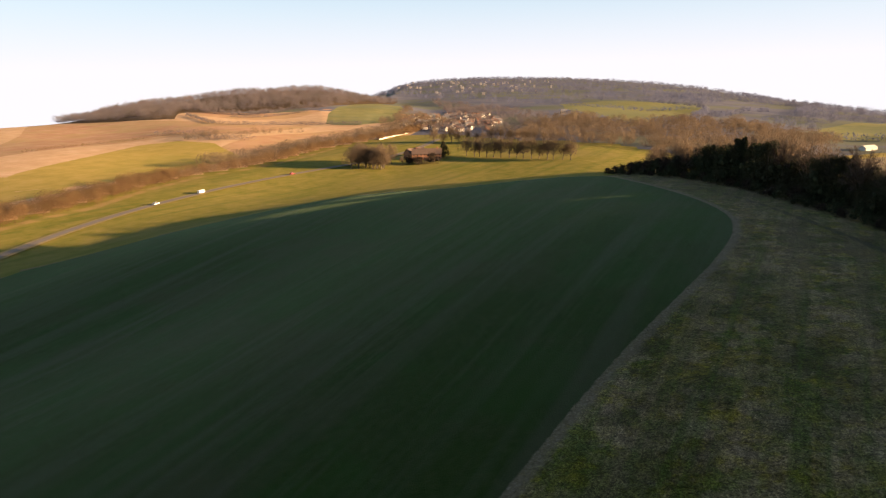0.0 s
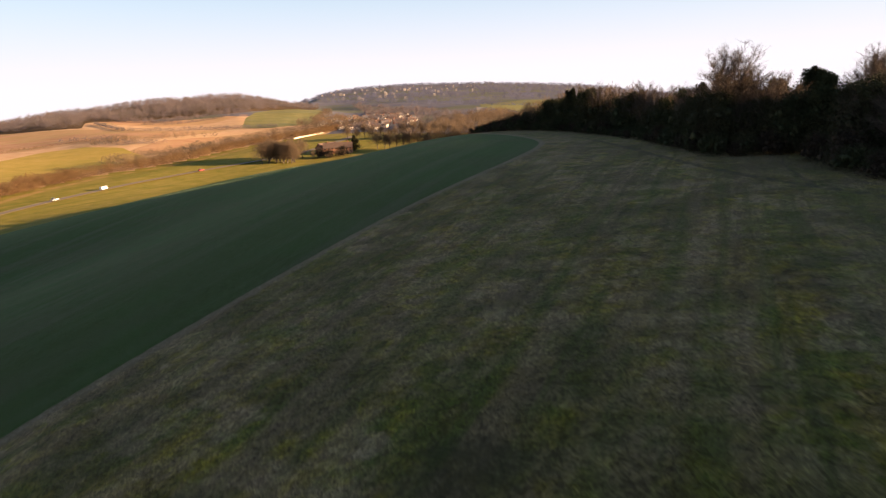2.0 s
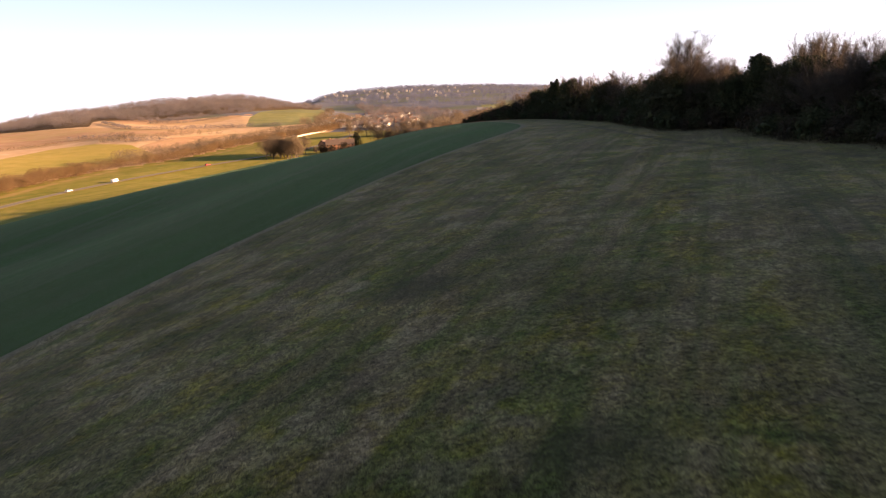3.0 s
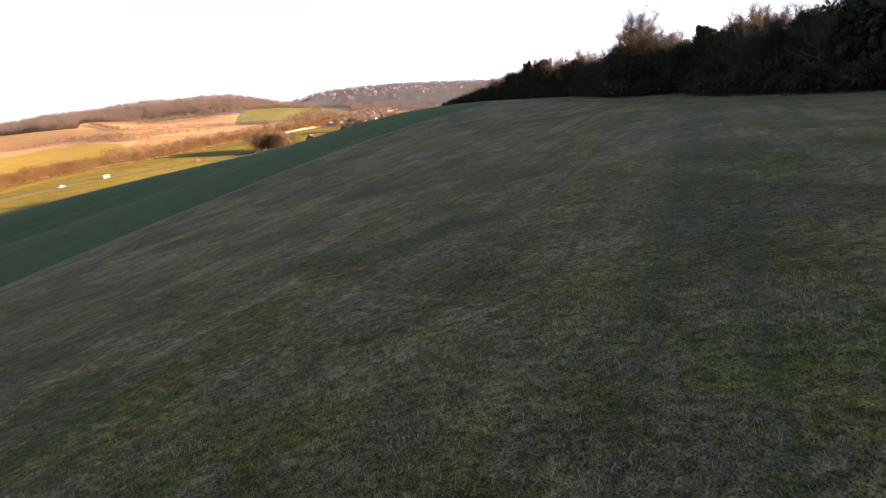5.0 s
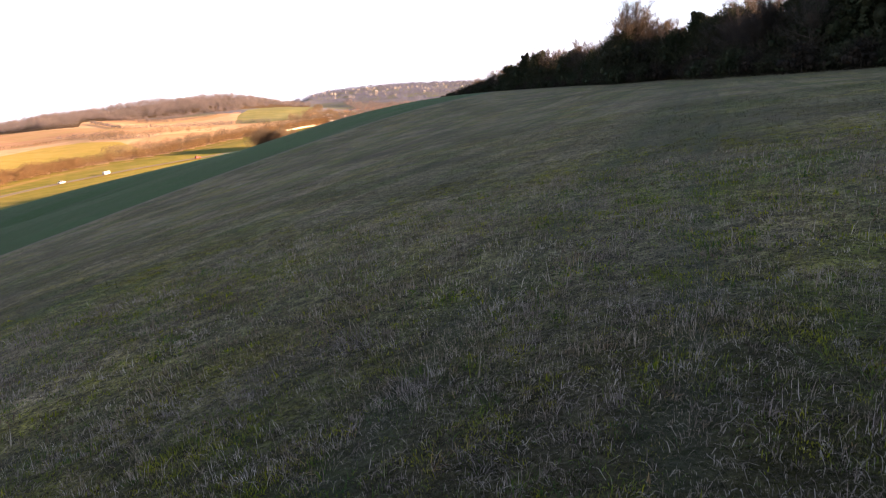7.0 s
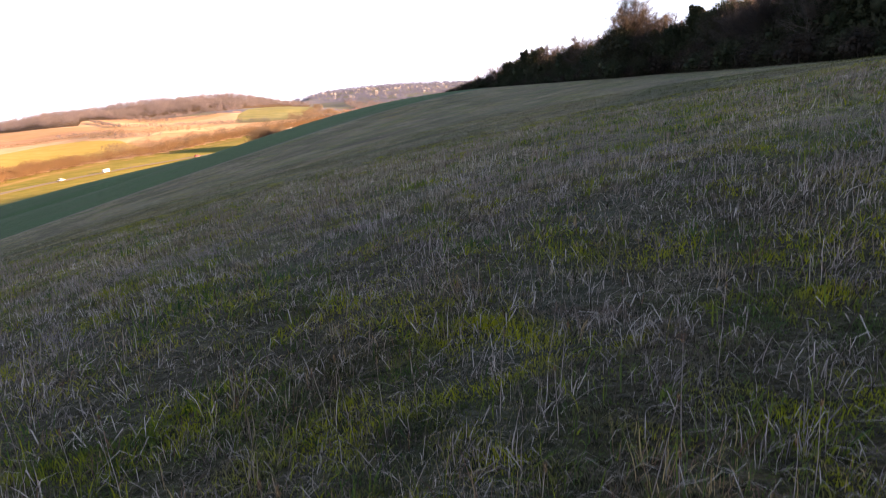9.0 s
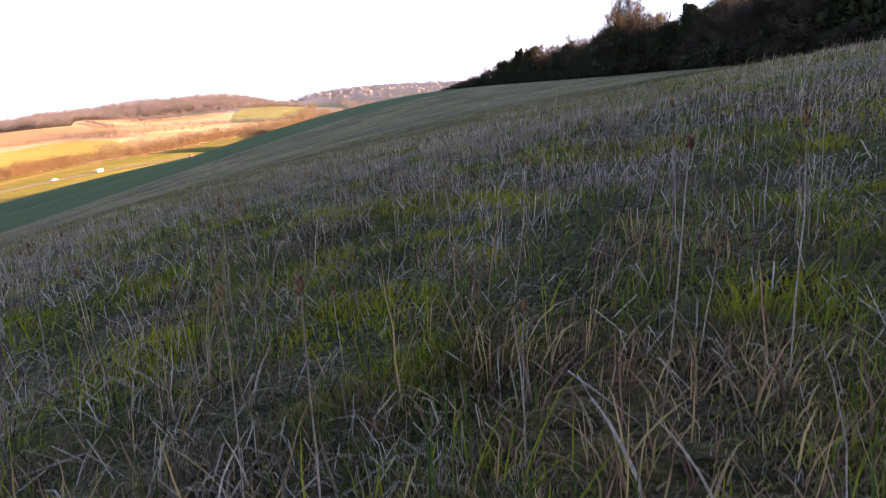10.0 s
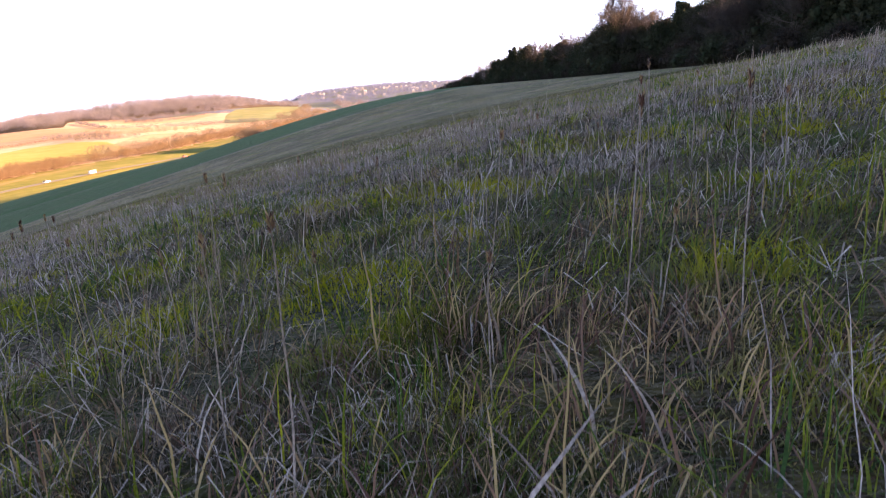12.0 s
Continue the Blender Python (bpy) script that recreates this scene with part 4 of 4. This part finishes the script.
def house(name, length, width, eaves, ridge, wall_mat, roof_mat, label, chimneys=1, group="village houses"):
    """A gabled house with walls, roof, chimney, door and windows."""
    root = tagged(new(name), label, "house", group)
    bm = bmesh.new()
    box(bm, -length / 2, length / 2, -width / 2, width / 2, -1.5, eaves)
    prism(bm, -length / 2 + 0.02, length / 2 - 0.02, -width / 2, width / 2, eaves, ridge - 0.25)
    part("wall", bm, wall_mat, root)
    bm = bmesh.new()
    for side in (-1, 1):
        y0, y1 = side * (width / 2 + 0.45), 0.0
        z0, z1 = eaves - 0.25, ridge
        for f in (((-1, y0, z0), (1, y0, z0), (1, y1, z1), (-1, y1, z1)), ((-1, y0, z0 + 0.22), (1, y0, z0 + 0.22), (1, y1, z1 + 0.22), (-1, y1, z1 + 0.22))):
            bm.faces.new([bm.verts.new((sx * (length / 2 + 0.4), y, z)) for sx, y, z in f])
    roof = part("roof", bm, roof_mat, root)
    for c in range(chimneys):
        bm = bmesh.new()
        x = (-0.35 + 0.7 * c) * length
        box(bm, x - 0.5, x + 0.5, -0.4, 0.4, ridge - 0.8, ridge + 1.3)
        part("chimney", bm, M_BRICK, roof)
    for row, z in enumerate((0.9, 3.4)[: 1 if eaves < 3.5 else 2]):
        for k in range(max(2, int(length / 3))):
            x = -length / 2 + (k + 0.5) * length / max(2, int(length / 3))
            bm = bmesh.new()
            if row == 0 and k == 1:
                box(bm, x - 0.5, x + 0.5, -width / 2 - 0.04, -width / 2 + 0.1, 0.0, 2.05)
                part("door", bm, M_BARK, root)
            else:
                box(bm, x - 0.6, x + 0.6, -width / 2 - 0.04, -width / 2 + 0.1, z, z + 1.2)
                part("window", bm, M_GLASS, root)
    return root


WHITE_HOUSE = "small white rendered house with a red roof in the village"
BRICK_HOUSE = "small red brick house with a clay roof in the village"
SLATE_HOUSE = "small pale house with a grey slate roof in the village"
first = [house("house", 11, 7.5, 5.0, 8.2, M_WALL, M_ROOF, WHITE_HOUSE), house("house", 10, 7, 4.9, 8.0, M_BRICK, M_ROOF, BRICK_HOUSE), house("house", 14, 8, 5.0, 8.4, M_WALL, M_SLATE, SLATE_HOUSE, 2)]
r_house = np.random.default_rng(91)
hx, hy, _ = scatter(((-190, 860), (-125, 765), (-60, 770), (-55, 960), (-110, 1060), (-195, 1010)), 16, 92)
for n, (x, y) in enumerate(zip(hx, hy)):
    ob = first[n] if n < 3 else copy_thing(first[(0, 0, 2, 1)[n % 4]], Matrix())
    stand(ob, float(x), float(y), 0.66, r_house.uniform(-0.7, 0.7))
farmhouse = house("farmhouse", 24, 9, 4.5, 8.5, M_BRICK, M_ROOF, "long red-roofed farmhouse beside the copse", 2, "")
stand(farmhouse, -103, 548, 1.0, 0.1)
barn = house("barn", 18, 9, 4.0, 8.0, M_BRICK, M_ROOF, "red-roofed brick barn beside the copse", 0, "")
stand(barn, -114, 556, 1.0, 0.9)
manor = house("manor_house", 18, 10, 8.0, 12.0, M_DULL, M_SLATE, "large pale stone house above the valley wood", 2, "")
stand(manor, 38, 1060, 0.6, 0.2)
shed = house("farm_shed", 26, 12, 4.5, 7.5, M_WALL, M_WALL, "white-roofed farm shed beyond the wood", 0, "")
stand(shed, 298, 675, 0.6, 0.5)


def far_houses():
    """Pale specks of a town on the far slopes, joined."""
    r = np.random.default_rng(95)
    az = np.radians(np.concatenate([r.uniform(-12, 3, 60), r.uniform(2, 8, 24)]))
    d = np.concatenate([r.uniform(1700, 3000, 60), r.uniform(3650, 3790, 24)])
    x, y = VIEWPOINT[0] + d * np.sin(az), VIEWPOINT[1] + d * np.cos(az)
    z = land(x, y)
    bm = bmesh.new()
    for a, b, c in zip(x, y, z):
        w, h = r.uniform(2.5, 5), r.uniform(4, 7)
        box(bm, a - w, a + w, b - 5, b + 5, c - 2, c + h)
        prism(bm, a - w, a + w, b - 5, b + 5, c + h, c + h + 2.5)
    return tagged(part("distant_town", bm, M_DULL), "scattered pale houses of a distant town", "town", kind="stuff")


far_houses()


# pale upright strip built in place of a lane surface catching the sun
def lane_wall():
    bm = bmesh.new()
    line = along([(-174, 680), (-166, 716), (-156, 752)], 6.0)
    for (x0, y0, _), (x1, y1, _) in zip(line, line[1:]):
        a = [(x0, y0, float(land(x0, y0)) - 0.5), (x1, y1, float(land(x1, y1)) - 0.5)]
        vs = [[bm.verts.new((x + dx, y, z + dz)) for dx in (-0.35, 0.35) for dz in (0, 2.0)] for x, y, z in a]
        p, q = vs
        for i, j in ((0, 1), (1, 3), (3, 2), (2, 0)):
            bm.faces.new((p[i], q[i], q[j], p[j]))
    return tagged(part("lane_wall", bm, M_WALL), "pale upright strip standing in for a sunlit lane", "wall", kind="structure")


lane_wall()


def vehicle(name, paint, length, height, van, label):
    """A parked vehicle: body, cabin, glass and four wheels."""
    root = tagged(new(name), label, "van" if van else "car", "vehicles on the road")
    bm = bmesh.new()
    box(bm, -length / 2, length / 2, -0.88, 0.88, 0.32, height * 0.58 if not van else height)
    bmesh.ops.bevel(bm, geom=bm.edges[:], offset=0.12, segments=2, affect="EDGES")
    body = part("body", bm, paint, root)
    bm = bmesh.new()
    if van:
        box(bm, length / 2 - 0.9, length / 2 - 0.02, -0.9, 0.9, height * 0.58, height * 0.88)
    else:
        v0 = [bm.verts.new(p) for p in ((-length * 0.38, -0.82, height * 0.56), (length * 0.2, -0.82, height * 0.56), (length * 0.2, 0.82, height * 0.56), (-length * 0.38, 0.82, height * 0.56))]
        v1 = [bm.verts.new(p) for p in ((-length * 0.28, -0.66, height * 0.97), (length * 0.06, -0.66, height * 0.97), (length * 0.06, 0.66, height * 0.97), (-length * 0.28, 0.66, height * 0.97))]
        for i in range(4):
            bm.faces.new((v0[i], v0[(i + 1) % 4], v1[(i + 1) % 4], v1[i]))
        bm.faces.new(v1)
    part("window", bm, M_GLASS, body)
    if not van:
        bm = bmesh.new()
        box(bm, -length * 0.27, length * 0.05, -0.64, 0.64, height * 0.97, height)
        part("roof", bm, paint, body)
    for sx in (-0.31, 0.31):
        for sy in (-0.8, 0.8):
            bm = bmesh.new()
            bmesh.ops.create_cone(bm, cap_ends=True, segments=16, radius1=0.32, radius2=0.32, depth=0.22, matrix=pose(sx * length, sy, 0.32, 90, 0, 0))
            part("wheel", bm, M_TYRE, root)
    return root


def on_road(ob, x, y):
    """Stands a vehicle on the nearest stretch of the road, facing along it."""
    line = along(ROAD, 1.0)
    rx, ry, way = min(line, key=lambda q: (q[0] - x) ** 2 + (q[1] - y) ** 2)
    ob.matrix_world = pose(rx + 1.4 * math.sin(way), ry - 1.4 * math.cos(way), float(land(rx, ry)) + 0.43, 0, 0, math.degrees(way))


on_road(vehicle("car", M_WHITE, 4.3, 1.5, False, "white hatchback car on the valley road"), -201, 352)
on_road(vehicle("van", M_WHITE, 4.8, 2.0, True, "white delivery van on the valley road"), -201, 388)
on_road(vehicle("car", M_RED, 4.3, 1.5, False, "red hatchback car on the valley road"), -189, 470)

# ---- grass on the landing slope
M_STRAW = material("dry_blades", [(0.075, 0.052, 0.038), (0.28, 0.21, 0.165), (0.62, 0.51, 0.43)], 5.0, 3.0, rough=0.7, spec=0.08, island=0.5, thin=0.35, span=0.5, grain=[(260.0, 0.65, 1.3)], patch=[(1.3, (0.3, 0.2, 0.1), 0.45), (0.6, (0.3, 0.23, 0.215), 0.55)])
M_TUFT = material("dry_tufts", [(0.1, 0.07, 0.04), (0.28, 0.21, 0.14), (0.55, 0.44, 0.34)], 1.5, 4.0, rough=0.8, spec=0.05, island=0.55, thin=0.35, span=0.5, patch=[(0.5, (0.2, 0.13, 0.06), 0.45), (0.25, (0.26, 0.19, 0.165), 0.5)])
M_BLADE = material("green_blades", [(0.03, 0.06, 0.01), (0.09, 0.135, 0.013), (0.28, 0.27, 0.014)], 4.0, 3.0, rough=0.55, spec=0.1, island=0.5, thin=0.45, span=0.5, grain=[(260.0, 0.7, 1.25)], patch=[(0.9, (0.3, 0.26, 0.012), 0.4), (0.6, (0.04, 0.095, 0.045), 0.5)])
M_TURF = material("turf_tips", rough=0.85, spec=0.05, thin=0.3, **TURF)
M_THATCH = material("flattened_straw", [(0.03, 0.02, 0.012), (0.14, 0.1, 0.068), (0.42, 0.33, 0.26)], 8.0, 3.0, rough=0.8, spec=0.05, island=0.6, span=0.5)
M_MOSS = material("moss_and_short_grass", [(0.016, 0.02, 0.005), (0.07, 0.08, 0.014), (0.19, 0.15, 0.065)], 7.0, 5.0, rough=0.85, spec=0.05, island=0.3, thin=0.3, span=0.35,
                  patch=[(4.4, (0.013, 0.014, 0.007), 0.5), (0.9, (0.18, 0.13, 0.1), 0.45), (2.9, (0.2, 0.14, 0.11), 0.7), (1.6, (0.045, 0.1, 0.016), 0.7), (2.1, (0.34, 0.31, 0.006), 0.8)])
M_RUST = material("rusty_blades", [(0.08, 0.035, 0.022), (0.22, 0.115, 0.065), (0.38, 0.25, 0.1)], 6.0, 2.0, rough=0.7, island=0.6)


def blade_mesh(name, root, out, height, width, bend, droop, segs, r):
    """Tapering ribbons from root points: out is the way they lean."""
    n = len(root)
    side = np.stack([-out[:, 1], out[:, 0], np.zeros(n)], -1) + r.normal(0, 0.35, (n, 3)) * (1, 1, 0.2)
    side /= np.linalg.norm(side, axis=1, keepdims=True)
    vs = []
    kink = np.zeros((n, 3))
    for i in range(segs + 1):
        s = i / segs
        if i:
            kink = kink + r.normal(0, 0.06 / segs, (n, 3)) * (1, 1, 0.3)
        rise = (s - droop * s**2.4)[:, None]
        p = root + height[:, None] * (rise * np.array([0, 0, 1.0]) + out * (bend * s**1.5)[:, None] + kink)
        w = (width * (0.75 + 0.5 * s - 1.2 * s**2.2))[:, None] * 0.5
        vs += [p - side * w, p + side * w]
    v = np.stack(vs, 1).reshape(-1, 3)
    k = np.arange(n)[:, None] * 2 * (segs + 1)
    f = np.concatenate([k + (2 * i, 2 * i + 1, 2 * i + 3, 2 * i + 2) for i in range(segs)])
    return mesh_of(name, v, f)


# a lush green clump beside the landing spot
LUSH_X, LUSH_Y = 3.15, 2.88


def sward(r0, r1, tufts, per, h, w, spread, seed, segs):
    """Tussocks between two distances ahead of the landing spot: dead straw, fresh green and a little rust. Each tussock leans its own way."""
    r = np.random.default_rng(seed)
    dist = np.sqrt(r.uniform(r0**2, r1**2, tufts))
    az = np.radians(r.uniform(-52, 52, tufts))
    tx, ty = 3.0 + dist * np.sin(az), 2.3 + dist * np.cos(az)
    open_grass = ~inside(tx, ty, CROP)
    tx, ty = tx[open_grass], ty[open_grass]
    tufts = len(tx)
    lush = np.sin(tx * 1.9 + 1.3 * np.sin(ty * 1.3)) * np.sin(ty * 1.7 + 1.7 * np.sin(tx * 1.1)) + 0.6 * np.sin(tx * 0.45 + 1) * np.sin(ty * 0.37)
    lush += 1.6 * np.exp(-((tx - LUSH_X) ** 2 + (ty - LUSH_Y) ** 2) / 0.05)
    fine = np.sin(tx * 7.3 + 2.0 * np.sin(ty * 4.1)) * np.sin(ty * 6.1 + 2.0 * np.sin(tx * 3.7))
    pick = 0.2 + 0.5 * r.uniform(0, 1, tufts) + 0.24 * lush + 0.34 * fine - (0.02 if r1 < 2 else -0.02 if r1 < 4 else 0.08 if r0 < 16 else 0.16)
    pick = np.where(r.uniform(0, 1, tufts) < (0.16 if r1 < 2 else 0.1 if r1 < 4 else 0.02), 2.0, pick)
    size = r.lognormal(0, 0.4, tufts) * (1 + 0.25 * fine)
    lean_a = 1.2 + 1.6 * np.sin(tx * 1.1 + 0.7) + 1.6 * np.sin(ty * 0.9) + r.normal(0, 0.9, tufts)
    lean = np.abs(r.normal(0.45, 0.4, tufts))[:, None] * np.stack([np.cos(lean_a), np.sin(lean_a)], -1)
    for low, high, name, label, mat, hh, ww, fl in (
            (-9, 0.56, "dry_grass", "straw-coloured dead grass tussocks on the hillside", M_STRAW if r0 < 7 else M_TUFT if r0 < 16 else M_TURF, 1.0, 0.75, 1.0),
            (0.56, 1.05, "green_grass", "fresh green grass among dead straw", M_BLADE if r0 < 16 else M_TURF, 0.62, 1.0 if r0 < 1 else 1.3, 0.7),
            (1.05, 9, "rusty_grass", "rust-coloured dying grass among green", M_RUST if r0 < 16 else M_TURF, 0.65, 1.0, 1.0)):
        t = np.flatnonzero((pick >= low) & (pick < high))
        k = np.repeat(t, per)
        n = len(k)
        a = r.uniform(0, 2 * np.pi, n)
        rad = np.abs(r.normal(0, spread, n)) * size[k]
        x, y = tx[k] + rad * np.cos(a), ty[k] + rad * np.sin(a)
        go = lean[k] + 0.55 * np.stack([np.cos(a), np.sin(a)], -1) * np.abs(r.normal(0, 1, (n, 1)))
        far = np.linalg.norm(go, axis=1)
        out = np.concatenate([go / far[:, None], np.zeros((n, 1))], 1)
        height = h * hh * size[k] * r.uniform(0.3, 1.15, n)
        flat = r.uniform(0, 1, n) < 0.25 * fl
        height = np.where(r.uniform(0, 1, n) < 0.06, height * 1.6, height)
        bend = np.where(flat, r.uniform(0.8, 1.3, n), np.clip(far * r.uniform(0.3, 1.0, n), 0.03, 1.1))
        droop = np.where(flat, r.uniform(0.55, 0.9, n), np.clip(0.5 * bend + r.normal(0.05, 0.15, n), 0, 0.8))
        clear = np.hypot(x + out[:, 0] * bend * height - 3.01, y + out[:, 1] * bend * height - 2.5) > 0.075
        clear &= np.hypot(x + out[:, 0] * bend * height / 2 - 3.01, y + out[:, 1] * bend * height / 2 - 2.5) > 0.07
        clear &= np.hypot(x - 3.01, y - 2.5) > 0.075
        clear |= height * (1 - 0.6 * droop) < 0.04
        root = np.stack([x, y, turf(x, y) - 0.012], -1)
        me = blade_mesh(name, root[clear], out[clear], height[clear], (w * ww * r.uniform(0.45, 1.5, n))[clear], bend[clear], droop[clear], segs, r)
        tagged(part(name, me, mat), label, "grass", kind="stuff")


sward(0.02, 1.3, 820, 18, 0.08, 0.0019, 0.028, 61, 5)
sward(1.3, 3.0, 1450, 13, 0.085, 0.0031, 0.034, 65, 3)
sward(3.0, 7.0, 5200, 11, 0.085, 0.0052, 0.05, 62, 3)
sward(7.0, 16.0, 15000, 8, 0.085, 0.011, 0.07, 63, 2)
sward(16.0, 40.0, 20000, 5, 0.075, 0.022, 0.15, 64, 1)


def thatch(r0, r1, count, length, width, seed):
    """Old straw lying tangled at the foot of the tussocks."""
    r = np.random.default_rng(seed)
    dist = np.sqrt(r.uniform(r0**2, r1**2, count))
    az = np.radians(r.uniform(-70, 70, count))
    x, y = 3.0 + dist * np.sin(az), 2.35 + dist * np.cos(az)
    open_spot = (np.hypot(x - 3.01, y - 2.5) > 0.11) & (np.hypot(x - LUSH_X, y - LUSH_Y) > 0.17)
    x, y = x[open_spot], y[open_spot]
    count = len(x)
    a = r.uniform(0, 2 * np.pi, count)
    out = np.stack([np.cos(a), np.sin(a), np.zeros(count)], -1)
    root = np.stack([x, y, turf(x, y) + r.uniform(-0.01, 0.02, count)], -1)
    me = blade_mesh("thatch", root, out, length * r.uniform(0.5, 1.4, count), width * r.uniform(0.5, 1.3, count), r.uniform(0.8, 1.1, count), r.uniform(0.75, 1.0, count), 2, r)
    tagged(part("thatch", me, M_THATCH), "tangle of flattened dead straw at the ground", "grass", kind="stuff")


thatch(0.0, 0.7, 3200, 0.06, 0.0015, 69)
thatch(0.7, 1.8, 5000, 0.08, 0.0022, 66)
thatch(1.8, 5.0, 9000, 0.1, 0.0045, 67)


def undergrowth(r0, r1, count, height, width, seed, segs, mat, label):
    """Moss and short soft grass that fill the floor between the tussocks, higher in some cushions than in others."""
    r = np.random.default_rng(seed)
    dist = np.sqrt(r.uniform(r0**2, r1**2, count))
    az = np.radians(r.uniform(-56, 56, count))
    x, y = 3.0 + dist * np.sin(az), 2.3 + dist * np.cos(az)
    open_spot = (np.hypot(x - 3.01, y - 2.5) > 0.05) & ~inside(x, y, CROP)
    x, y = x[open_spot], y[open_spot]
    n = len(x)
    cushion = 0.55 + 0.45 * np.sin(x * 11 + 2 * np.sin(y * 7)) * np.sin(y * 9 + 2 * np.sin(x * 6))
    tall = height * cushion * r.uniform(0.5, 1.3, n)
    tall = np.where(np.hypot(x - 3.01, y - 2.5) < 0.12, np.minimum(tall, 0.022), tall)
    a = r.uniform(0, 2 * np.pi, n)
    out = np.stack([np.cos(a), np.sin(a), np.zeros(n)], -1)
    root = np.stack([x, y, turf(x, y) - 0.006], -1)
    me = blade_mesh("undergrowth", root, out, tall, width * r.uniform(0.5, 1.4, n), r.uniform(0.1, 0.9, n), r.uniform(0.1, 0.6, n), segs, r)
    tagged(part("undergrowth", me, mat), label, "grass", kind="stuff")


MOSSY = "patchy moss and short grass, green, yellow and brown"
undergrowth(0.46, 0.95, 26000, 0.052, 0.0016, 101, 3, M_MOSS, MOSSY)
undergrowth(0.0, 0.7, 20000, 0.046, 0.0012, 105, 3, M_THATCH, "fine dead brown grass at the ground")
undergrowth(0.0, 0.9, 12000, 0.05, 0.0016, 106, 3, M_RUST, "short rust-brown dead leaves among straw")
undergrowth(0.9, 2.2, 60000, 0.05, 0.003, 102, 2, M_MOSS, MOSSY)
undergrowth(2.2, 6.0, 90000, 0.05, 0.0075, 103, 1, M_MOSS, MOSSY)
undergrowth(6.0, 20.0, 110000, 0.062, 0.02, 104, 1, M_MOSS, MOSSY)


def dead_leaves(r0, r1, count, length, width, seed, mat, label):
    """Long dead grass leaves arching over the landing spot."""
    r = np.random.default_rng(seed)
    dist = r.uniform(r0, r1, count)
    az = np.radians(r.uniform(-48, 48, count))
    x, y = 3.01 + dist * np.sin(az), 2.5 + dist * np.cos(az)
    a = r.uniform(0, np.pi, count)
    out = np.stack([np.cos(a), np.sin(a), np.zeros(count)], -1)
    root = np.stack([x, y, turf(x, y) - 0.006], -1)
    me = blade_mesh("dead_leaves", root, out, length * r.uniform(0.5, 1.3, count), width * r.uniform(0.5, 1.4, count), r.uniform(0.3, 0.9, count), r.uniform(0.1, 0.6, count), 8, r)
    tagged(part("dead_leaves", me, mat), label, "grass", kind="stuff")


dead_leaves(0.16, 0.6, 45, 0.1, 0.003, 111, M_STRAW, "long pale dead grass leaves arching over green")
dead_leaves(0.14, 0.6, 110, 0.08, 0.0024, 112, M_RUST, "rust-brown dead leaves standing among straw")


def seed_stem(x, y, height, seed, head):
    """A dry stalk with a small seed head."""
    r = np.random.default_rng(seed)
    root = tagged(new("seed_stem"), "thin dry grass stalk with a small dark seed head", "stalk", "seed stems")
    pts, rr = limb((0, 0, -0.01), (r.normal(0, 0.08), r.normal(0, 0.08), 1), height, 0.0009, 0.03, 6, r)
    part("stalk", mesh_of("stalk", *tube(pts, rr * 0.6 + 0.0004, 5)), M_STRAW, root)
    n = 34
    s = r.uniform(0, 1, n)
    a = r.uniform(0, 2 * np.pi, n)
    tip = pts[-1]
    c = tip + np.stack([np.cos(a) * 0.0018, np.sin(a) * 0.0018, -s * head], -1)
    d = np.stack([np.cos(a) * 0.5, np.sin(a) * 0.5, np.full(n, 1.0)], -1) * 0.004
    u = np.stack([-np.sin(a), np.cos(a), np.zeros(n)], -1) * 0.001
    q = np.stack([c - d * 0.5, c + u, c + d, c - u], 1).reshape(-1, 3)
    i = np.arange(n)[:, None] * 4
    part("seed_head", mesh_of("seed_head", q, np.concatenate([i + (0, 1, 2), i + (0, 2, 3)])), M_RUST, root)
    root.location = (x, y, float(turf(x, y)))


r_stem = np.random.default_rng(97)
for n in range(34):
    d, a = r_stem.uniform(0.35, 1.9), radians(r_stem.uniform(-42, 42))
    seed_stem(3.02 + d * math.sin(a), 2.5 + d * math.cos(a), r_stem.uniform(0.13, 0.27), 200 + n, r_stem.uniform(0.006, 0.02))
